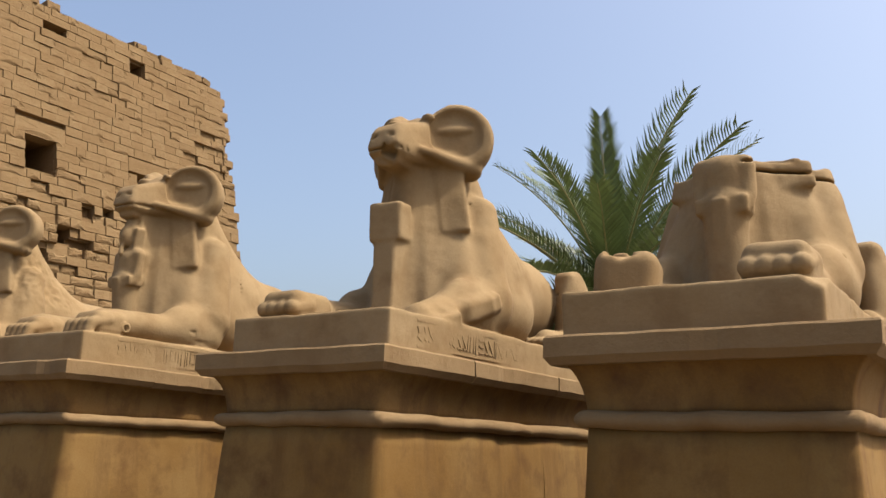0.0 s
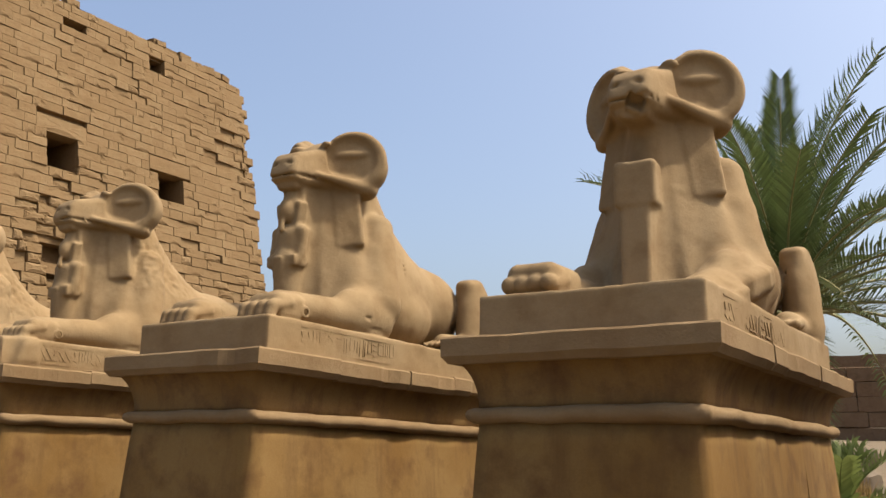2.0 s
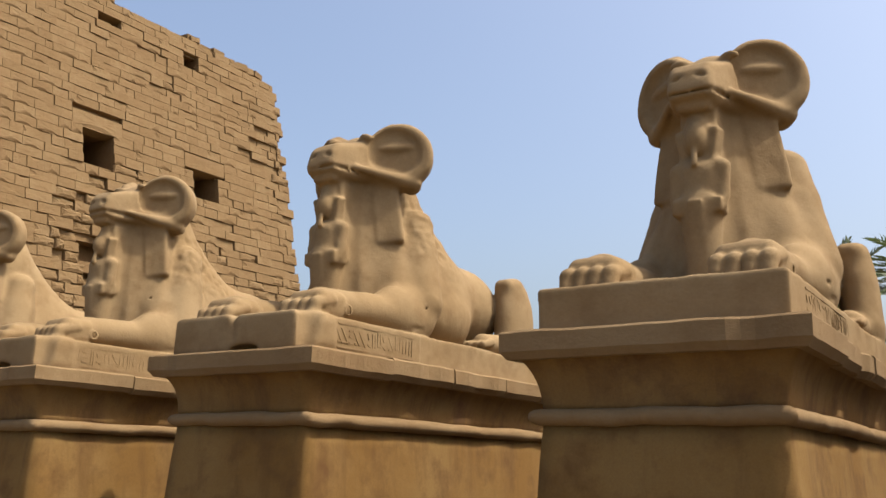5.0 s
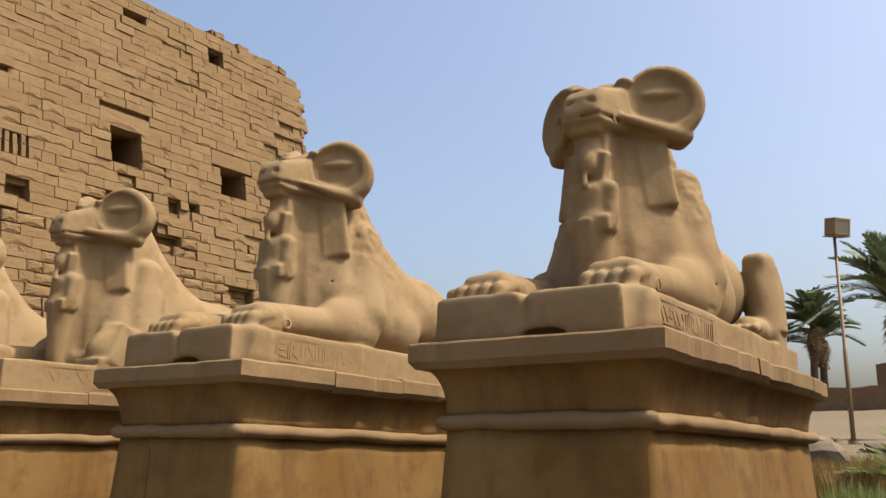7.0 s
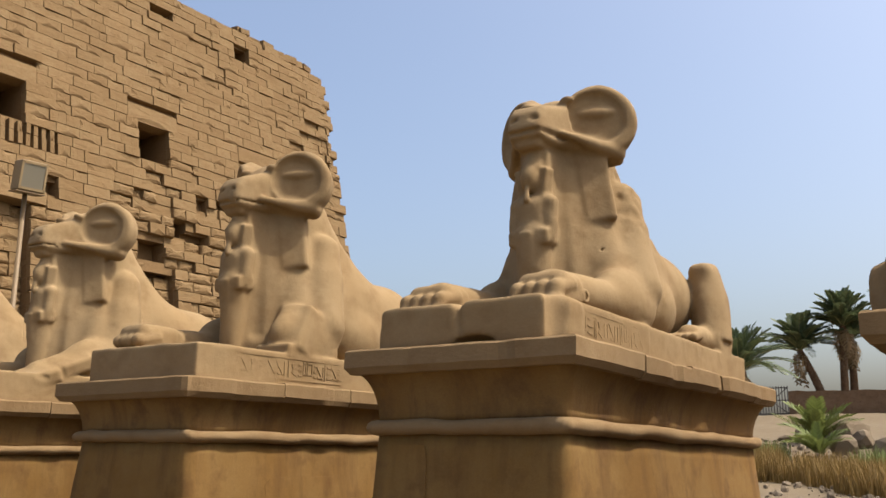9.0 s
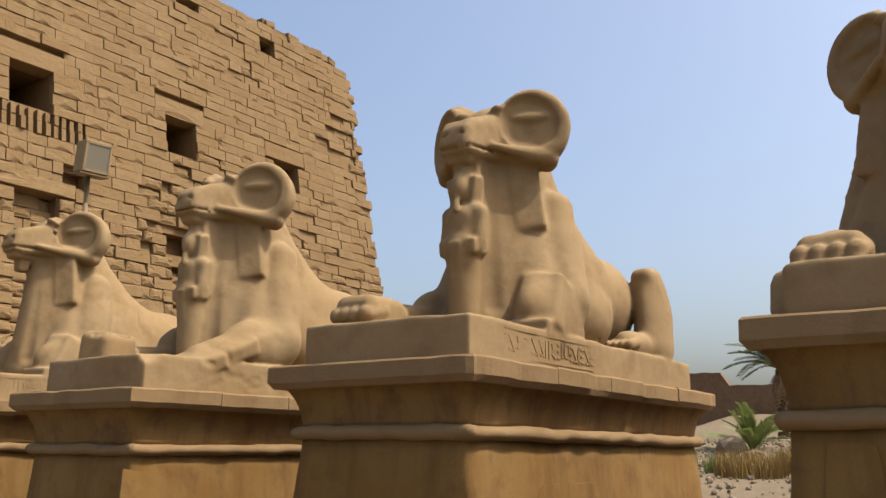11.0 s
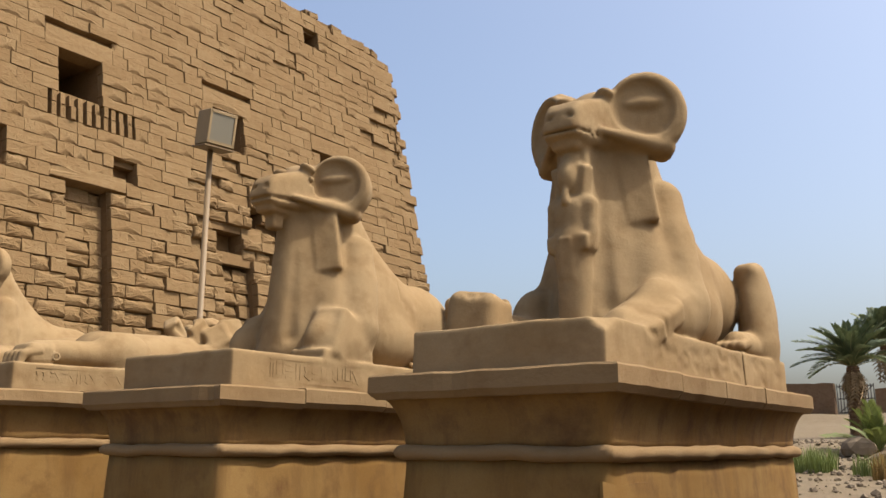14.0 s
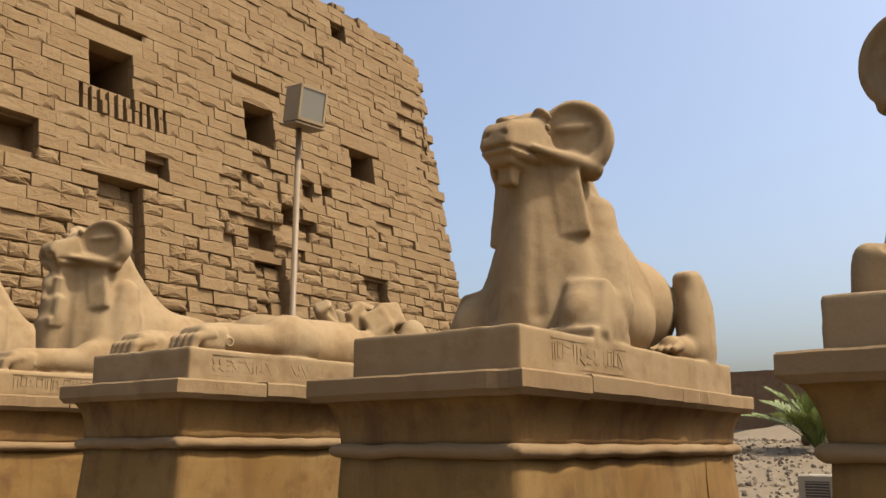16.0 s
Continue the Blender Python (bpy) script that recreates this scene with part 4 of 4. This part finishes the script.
def build_stones():
    rng = random.Random(11)
    forms = [boulder(k, 0.75) for k in range(6)]
    slab = [boulder(k + 20, 0.35) for k in range(3)]
    spots = [(-12.9, 24, 1.5, 0), (-13.9, 27, 1.6, 0), (-12.2, 29.5, 1.5, 1), (-11.4, 28.6, 1.6, 1), (-17.2, 34, 1.7, 0), (-18.8, 36, 1.4, 0), (-16.2, 31, 1.6, 1),
             (-16.6, 34, 2.0, 0), (-15.4, 30, 1.1, 0), (-19.8, 38, 1.5, 1), (-15.6, 28, 1.2, 0), (-25.2, 27, 1.5, 1), (-26.0, 28.6, 1.3, 1), (-24.4, 26.4, 1.2, 1), (-27.0, 31, 0.9, 0),
             (-20.4, 27, 1.3, 1), (-21.3, 28, 1.5, 1), (-19.4, 26.5, 1.0, 0), (-22.3, 29, 1.2, 0), (-6.3, 19, 1.3, 1), (-5.6, 20.5, 1.2, 1), (-5.0, 18.5, 1.0, 0), (-6.9, 22, 1.1, 0), (-7.6, 24, 1.4, 1), (-5.9, 24, 1.3, 0)]
    for k, (x, y, s, flat) in enumerate(spots):
        me = (slab[k % 3] if flat else forms[k % 6])
        ob = new("stone_block", me)
        ob.matrix_world = pose(x, y, ground_z(x, y) + s * (0.07 if flat else 0.2), rng.uniform(-5, 5), rng.uniform(-5, 5), rng.uniform(0, 180)) @ Matrix.Diagonal((s, s * rng.uniform(0.6, 1), s, 1))
        tagged(ob, "fallen flat sandstone slab on gravel" if flat else "broken sandstone block lying on gravel", "stone", "fallen stones")
    g = Build()
    small = []
    for k in range(3):
        bm = bmesh.new()
        bmesh.ops.create_icosphere(bm, subdivisions=1, radius=0.5)
        for w in bm.verts:
            w.co += noise.noise_vector(w.co * 3 + Vector((k * 5, 0, 0))) * 0.16
        bm.verts.index_update()
        small.append(([w.co.copy() for w in bm.verts], [tuple(q.index for q in p.verts) for p in bm.faces]))
        bm.free()
    for _ in range(5200):
        y = 9 + 34 * rng.random() ** 1.3
        x = -3 - 0.33 * (y + 4) - rng.uniform(-1.5, 21)
        s = rng.choice((0.05, 0.07, 0.09, 0.12, 0.2)) * rng.uniform(0.7, 1.3)
        q, f = small[rng.randrange(3)]
        m = pose(x, y, ground_z(x, y) + s * 0.15, rng.uniform(0, 360), rng.uniform(0, 360), 0) @ Matrix.Diagonal((s, s, s * 0.7, 1))
        g.add([m @ w for w in q], f)
    tagged(new("gravel", g.mesh("gravel", M_ROCK)), "loose pale stones and gravel", "gravel", kind="stuff")


# ---- palms ----


def frond_meshes(n, length, droop, leaf, seed, mat, pairs=46, wide=0.028):
    """A feather leaf along +x: a curved rib and two rows of narrow leaflets."""
    rng = random.Random(seed)
    rib, blades = Build(), Build()
    pts = []
    for k in range(15):
        t = k / 14
        pts.append(Vector((length * (t - 0.12 * droop * t * t), 0.04 * math.sin(t * 3 + seed), -droop * length * 0.55 * t ** 2.2 + 0.10 * length * t)))
    rib.tube(pts, [0.022 * (1 - 0.85 * k / 14) * length / 2.6 for k in range(15)], 5)
    for k in range(pairs):
        t = 0.10 + 0.89 * k / (pairs - 1)
        i = min(13, int(t * 14))
        p = pts[i].lerp(pts[i + 1], t * 14 - i)
        d = (pts[i + 1] - pts[i]).normalized()
        ll = leaf * (0.45 + 0.9 * math.sin(3.14 * min(1, 0.12 + t * 0.85)) ** 0.7) * rng.uniform(0.85, 1.1)
        for s in (-1, 1):
            out = (Vector((0, s, 0)) * 0.75 + d * (0.75 + 0.3 * t) + Vector((0, 0, 0.42 + rng.uniform(-0.16, 0.16)))).normalized()
            tip = p + out * ll + Vector((0, 0, -0.25 * ll * ll))
            mid = p + out * ll * 0.5 + Vector((0, 0, 0.02))
            side = out.cross(Vector((0, 0, 1))).normalized() * wide * length / 2.6
            blades.add([p - side * 0.4, p + side * 0.4, mid + side, tip, mid - side], [(0, 1, 2, 4), (4, 2, 3)])
    return rib, blades


def palm(name, x, y, height, length, count, label, seed, mat=M_FROND, leaf=0.42, lean=(0, 0), dry=6, pairs=46, wide=0.028, group="palms", r=0.2, droops=(0.35, 1.1), up=62, span=60):
    rng = random.Random(seed)
    z0 = ground_z(x, y)
    root = base_at(name, x, y, z0 - 0.05, label, "palm tree", group)
    pts = [Vector((lean[0] * (k / 9) ** 1.5, lean[1] * (k / 9) ** 1.5, height * k / 9)) for k in range(10)]
    b = Build()
    b.tube(pts, [r * (1.25 - 0.35 * k / 9) for k in range(10)], 12)
    rings = int(height / 0.16)
    for k in range(rings):
        t = k / rings * 9
        i = min(8, int(t))
        p = pts[i].lerp(pts[i + 1], t - i)
        rr = r * (1.25 - 0.35 * t / 9)
        for j in range(8):
            a = 6.2832 * (j + 0.5 * (k % 2)) / 8 + rng.uniform(-0.1, 0.1)
            m = Matrix.Translation(p) @ Matrix.Rotation(a, 4, "Z") @ pose(rr, 0, 0, 0, 28, 0)
            b.box(m, 0.05, rr * 0.62, 0.15)
    part("trunk", b.mesh("trunk", M_TRUNK), root, "rough palm trunk with cut leaf bases")
    top = pts[-1]
    kinds = []
    for k in range(4):
        rib, bl = frond_meshes(k, length * (0.92 + 0.06 * k), droops[0] + (droops[1] - droops[0]) * k / 3, leaf, seed + k, mat, pairs, wide)
        kinds.append((rib.mesh("rib", M_RACHIS, True), bl.mesh("frond", mat)))
    rib, bl = frond_meshes(9, length * 0.7, 1.5, leaf * 0.8, seed + 9, M_FROND_DRY, pairs // 2, wide)
    dryk = (rib.mesh("rib", M_FROND_DRY, True), bl.mesh("frond", M_FROND_DRY))
    for k in range(count + dry):
        t = k / count
        az = k * 137.508 + rng.uniform(-9, 9)
        if k < count:
            el = up + 20 - span * t ** 1.1 + rng.uniform(-7, 7)
            kind = kinds[min(3, max(0, int(t * 3 + rng.uniform(0, 1))))]
        else:
            el, kind = rng.uniform(-62, -40), dryk
        m = Matrix.Translation(top + Vector((0, 0, 0.12 - 0.25 * t))) @ pose(0, 0, 0, 0, 0, az) @ pose(0.05, 0, 0, rng.uniform(-14, 14), -el, 0) @ Matrix.Scale(rng.uniform(0.85, 1.08), 4)
        fr = part("frond", kind[1], root, "dry hanging brown palm leaf" if k >= count else "", m)
        part("rib", kind[0], fr)
    return root


palm("date_palm", -3.66, 5.8, 3.2, 2.6, 54, "green date palm with arching leaves behind the pedestals", 3, r=0.19, dry=1, pairs=62, leaf=0.30, wide=0.013, up=58, span=86)
palm("fan_palm", -6.9, 23.0, 4.9, 2.0, 34, "shaggy palm with hanging dry leaves on gravel", 8, leaf=0.55, r=0.17, dry=14, pairs=26, wide=0.045)
palm("date_palm", -28.9, 62.0, 4.9, 3.7, 44, "dusty green palm standing on the gravel field", 21, M_FROND_FAR, 0.6, r=0.42, dry=24, pairs=26, wide=0.06, up=58)
palm("date_palm", -12.7, 41.0, 6.2, 3.6, 34, "dusty palm with dry hanging leaves near a lamp post", 25, M_FROND_FAR, 0.6, r=0.28, dry=16, pairs=26, wide=0.06)
palm("date_palm", -31.0, 100.0, 7.2, 4.6, 34, "distant dusty date palm behind the mud wall", 31, M_FROND_FAR, 0.8, (-2.4, 0), 8, 20, 0.1, r=0.38)
palm("date_palm", -29.3, 101.0, 9.8, 4.4, 36, "distant tall date palm behind the mud wall", 33, M_FROND_FAR, 0.8, (0.4, 0), 10, 20, 0.1, r=0.34)
palm("date_palm", -28.6, 102.5, 8.4, 4.2, 30, "distant date palm beside a taller one", 35, M_FROND_FAR, 0.8, (0.2, 0), 12, 20, 0.1, r=0.34)


def shoot(x, y, size, seed, n=26, label="young green palm shoots on gravel"):
    """A stemless clump of palm leaves."""
    rng = random.Random(seed)
    root = base_at("palm_shoot", x, y, ground_z(x, y), label, "plant", "palm shoots")
    kinds = []
    for k in range(2):
        rib, bl = frond_meshes(k, size * (0.9 + 0.2 * k), 0.35 + 0.4 * k, size * 0.2, seed + k, M_GREEN, 24, 0.05)
        kinds.append((rib.mesh("rib", M_GREEN, True), bl.mesh("frond", M_GREEN)))
    for k in range(n):
        m = pose(0, 0, 0, 0, 0, k * 137.5 + rng.uniform(-15, 15)) @ pose(0.03, 0, 0, rng.uniform(-12, 12), -rng.uniform(35, 82), 0) @ Matrix.Scale(rng.uniform(0.6, 1.1), 4)
        kd = kinds[k % 2]
        fr = part("frond", kd[1], root, m=m)
        part("rib", kd[0], fr)


shoot(-4.4, 11.5, 1.7, 51)
shoot(-9.6, 17.0, 1.7, 52)
shoot(-17.6, 33.0, 2.0, 53)
shoot(-16.2, 27.0, 1.3, 54, 16)
shoot(-26.4, 29.5, 2.6, 55, 30)
shoot(-21.9, 30.0, 2.0, 56, 22)
shoot(-28.0, 8.6, 3.1, 57, 34, "tall green reeds of young palm behind the row")


def grass_field(name, spots, mat, seed, label):
    rng = random.Random(seed)
    g = Build()
    for x, y, r, n, hh in spots:
        for _ in range(int(n * 1.7)):
            a, q = rng.uniform(0, 6.283), r * math.sqrt(rng.random())
            px, py = x + q * math.cos(a), y + q * math.sin(a)
            pz = ground_z(px, py) - 0.02
            h = hh * rng.uniform(0.45, 1.1)
            b = rng.uniform(0, 6.283)
            lx, ly = h * 0.45 * math.cos(b) * rng.random(), h * 0.45 * math.sin(b) * rng.random()
            wx, wy = 0.014 * math.sin(b), -0.014 * math.cos(b)
            g.add([(px - wx, py - wy, pz), (px + wx, py + wy, pz), (px + lx * 0.4 + wx * 0.7, py + ly * 0.4 + wy * 0.7, pz + h * 0.6), (px + lx, py + ly, pz + h), (px + lx * 0.4 - wx * 0.7, py + ly * 0.4 - wy * 0.7, pz + h * 0.6)],
                  [(0, 1, 2, 4), (4, 2, 3)])
    tagged(new(name, g.mesh(name, mat)), label, "grass", kind="stuff")


grass_field("dry_grass", [(-11.6, 17, 1.1, 900, 0.8), (-12.9, 19, 1.3, 1100, 0.8), (-14.2, 21, 1.3, 900, 0.7), (-15.3, 22, 1.2, 800, 0.8), (-9.6, 20, 1.5, 900, 0.7), (-10.6, 23, 1.6, 800, 0.6),
                          (-17.2, 22, 1.2, 900, 0.9), (-18.0, 24, 1.3, 700, 0.8), (-19.6, 22, 1.0, 600, 0.8), (-5.6, 15, 1.3, 900, 0.7), (-7.0, 18, 1.5, 700, 0.6), (-4.6, 13, 0.8, 500, 0.6)], M_DRY, 61, "clumps of tall dry yellow grass")
grass_field("green_grass", [(-20.8, 23, 0.5, 160, 0.6), (-22.6, 24, 0.7, 400, 0.7), (-13.8, 25, 1.2, 400, 0.6), (-12.3, 24, 1.4, 300, 0.5), (-10.2, 13.5, 0.6, 400, 0.8), (-17.9, 26, 1.0, 400, 0.7)], M_GREEN, 62, "thin green grass tufts on gravel")


# ---- far walls, gate, lamps and the unit ----


def mud_wall(name, x0, x1, y, zb, zt, thick, seed, mat, label, steps=()):
    """A long weathered wall with an uneven top."""
    n = max(8, int(abs(x1 - x0) / 0.9))
    b = Build()
    rows = 6
    v = []
    for side in (0, 1):
        for k in range(n + 1):
            x = x0 + (x1 - x0) * k / n
            top = zt + sum(d for a, c, d in steps if a < x < c) + 0.25 * noise.noise(Vector((x * 0.35, seed, 0))) + 0.12 * noise.noise(Vector((x * 1.7, seed, 2)))
            for r in range(rows):
                t = r / (rows - 1)
                q = Vector((x, y + side * thick * (1 - 0.25 * t) + 0.1 * noise.noise(Vector((x, t * 4, seed))), zb + (top - zb) * t))
                v.append(q)
    m = (n + 1) * rows
    f = []
    for k in range(n):
        for r in range(rows - 1):
            a = k * rows + r
            f.append((a, a + rows, a + rows + 1, a + 1))
            f.append((m + a, m + a + 1, m + a + rows + 1, m + a + rows))
        a = k * rows + rows - 1
        f.append((a, a + rows, m + a + rows, m + a))
    for k in (0, n):
        for r in range(rows - 1):
            a = k * rows + r
            f.append((a, a + 1, m + a + 1, m + a))
    b.add(v, f)
    tagged(new(name, b.mesh(name, mat)), label, "wall", kind="structure")


mud_wall("wall_far", -33.5, 6, 94, 3.0, 7.4, 1.2, 2.0, M_MUD, "long dark mud-brick boundary wall")
mud_wall("wall_far_west", -60, -37.4, 94, 3.5, 8.2, 1.2, 3.0, M_MUD, "dark mud-brick wall with broken top", ((-56, -43.5, 1.5),))
mud_wall("wall_ruin", -24, 0, 108, 4, 10.8, 3.0, 5.0, M_MUD, "collapsed mud-brick mound behind the wall", ((-22, -14, 1.2),))


def stone_wall():
    """A low ruined wall of dressed courses."""
    root = base_at("ruined_wall", -5.8, 43, ground_z(-5.8, 43), "low ruined wall of weathered sandstone courses", "wall", kind="structure")
    rng = random.Random(9)
    z = -0.1
    for c in range(5):
        h = 0.72
        x = -8.0
        while x < 5:
            w = rng.uniform(1.3, 2.4)
            if not (c in (2, 3) and 3.4 < x + w / 2 + 0.0 < 4.6):
                b = Build()
                v, f = loft([(0.02, 0), (0, 0.03), (0, h - 0.05), (0.03, h - 0.02)], 0, w - 0.03, 0, 0.9, 0.4, 0.03, 1.5, rng.random() * 50)
                b.add(v, f)
                part("block", b.mesh("block", M_MUD), root, m=pose(x, rng.uniform(-0.04, 0.04), z))
            x += w
        z += h


stone_wall()


def gate():
    x0, y = -37.1, 94.2
    z0 = ground_z(x0, y)
    root = base_at("iron_gate", x0, y, z0, "dark barred iron gate beside the mud wall", "gate")
    for k in range(13):
        b = Build()
        b.tube([(k * 0.29, 0, 0), (k * 0.29, 0, 3.1)], [0.045, 0.045], 6)
        part("bar", b.mesh("bar", M_IRON), root)
    for z in (0.2, 1.6, 2.9):
        b = Build()
        b.box(pose(1.75, 0, z), 3.6, 0.09, 0.1)
        part("rail", b.mesh("rail", M_IRON), root)
    for s in (-1, 1):
        b = Build()
        b.box(pose(1.75, 0.06, 1.55, 0, s * 38, 0), 4.2, 0.06, 0.08)
        part("brace", b.mesh("brace", M_IRON), root)


gate()


def floodlight(x, y, top, turn, size, label):
    """A tall pole with a boxy lamp that leans forward on a bracket."""
    z0 = ground_z(x, y)
    root = base_at("lamp_post", x, y, z0, label, "lamp post", "floodlight posts")
    hgt = top - z0
    b = Build()
    b.tube([(0, 0, -0.1), (0, 0, 3.4), (0, 0, 3.42), (0, 0, hgt)], [0.085, 0.08, 0.062, 0.055], 14)
    part("pole", b.mesh("pole", M_POLE, True), root, "tan painted steel pole")
    b = Build()
    b.tube([(0, 0, 0), (0, 0, 0.12)], [0.2, 0.18], 14)
    part("foot_plate", b.mesh("foot_plate", M_POLE), root)
    w, h, d = size
    hm = pose(0, 0, hgt, 0, 0, turn) @ pose(0.18, 0, h * 0.5 + 0.02, 0, 8, 0)
    b = Build()
    v, f = loft([(0.03, -h / 2), (0, -h / 2 + 0.02), (0, h / 2 - 0.02), (0.03, h / 2)], -d / 2, d / 2, -w / 2, w / 2, 0.3)
    b.add(v, f)
    head = part("lamp_housing", b.mesh("lamp_housing", M_LAMPBOX), root, "boxy tan lamp housing", hm)
    b = Build()
    for a, c, ww, hh in ((0, h / 2 - 0.05, w, 0.06), (0, -h / 2 + 0.05, w, 0.06), (w / 2 - 0.03, 0, 0.05, h - 0.06), (-w / 2 + 0.03, 0, 0.05, h - 0.06)):
        b.box(pose(d / 2 + 0.012, a, c), 0.03, ww, hh)
    part("frame", b.mesh("frame", M_LAMPBOX), head)
    b = Build()
    b.box(pose(d / 2 + 0.006, 0, 0), 0.008, w - 0.1, h - 0.12)
    part("glass", b.mesh("glass", M_GLASS), head, "dull grey lamp glass")
    b = Build()
    b.box(pose(-0.02, 0, -h / 2 - 0.03), d * 1.15, w * 1.1, 0.03)
    part("bracket", b.mesh("bracket", M_POLE), head)


floodlight(-29.85, 7.25, 7.72, -8, (0.64, 0.74, 0.46), "tall tan floodlight post behind the sphinx row")
floodlight(-13.4, 31.3, 9.38, -35, (0.72, 0.66, 0.52), "tall tan floodlight post on the gravel field")


def outdoor_unit():
    x, y = -22.6, 15.0
    z0 = ground_z(x, y)
    root = base_at("cooling_unit", x, y, z0, "cream enamelled cooling unit with a dark grille on gravel", "air unit", rz=-12)
    b = Build()
    v, f = loft([(0.02, 0), (0, 0.03), (0, 0.72), (0.03, 0.75)], -0.55, 0.45, -0.2, 0.2, 0.5)
    b.add(v, f)
    part("casing", b.mesh("casing", M_UNIT), root)
    b = Build()
    b.box(pose(-0.15, -0.21, 0.37), 0.5, 0.01, 0.5)
    part("grille_back", b.mesh("grille_back", M_IRON), root)
    for k in range(9):
        b = Build()
        b.box(pose(-0.15, -0.222, 0.15 + 0.055 * k), 0.52, 0.015, 0.014)
        part("slat", b.mesh("slat", M_UNIT), root)


outdoor_unit()
build_stones()
build_ground()
build_pylon()
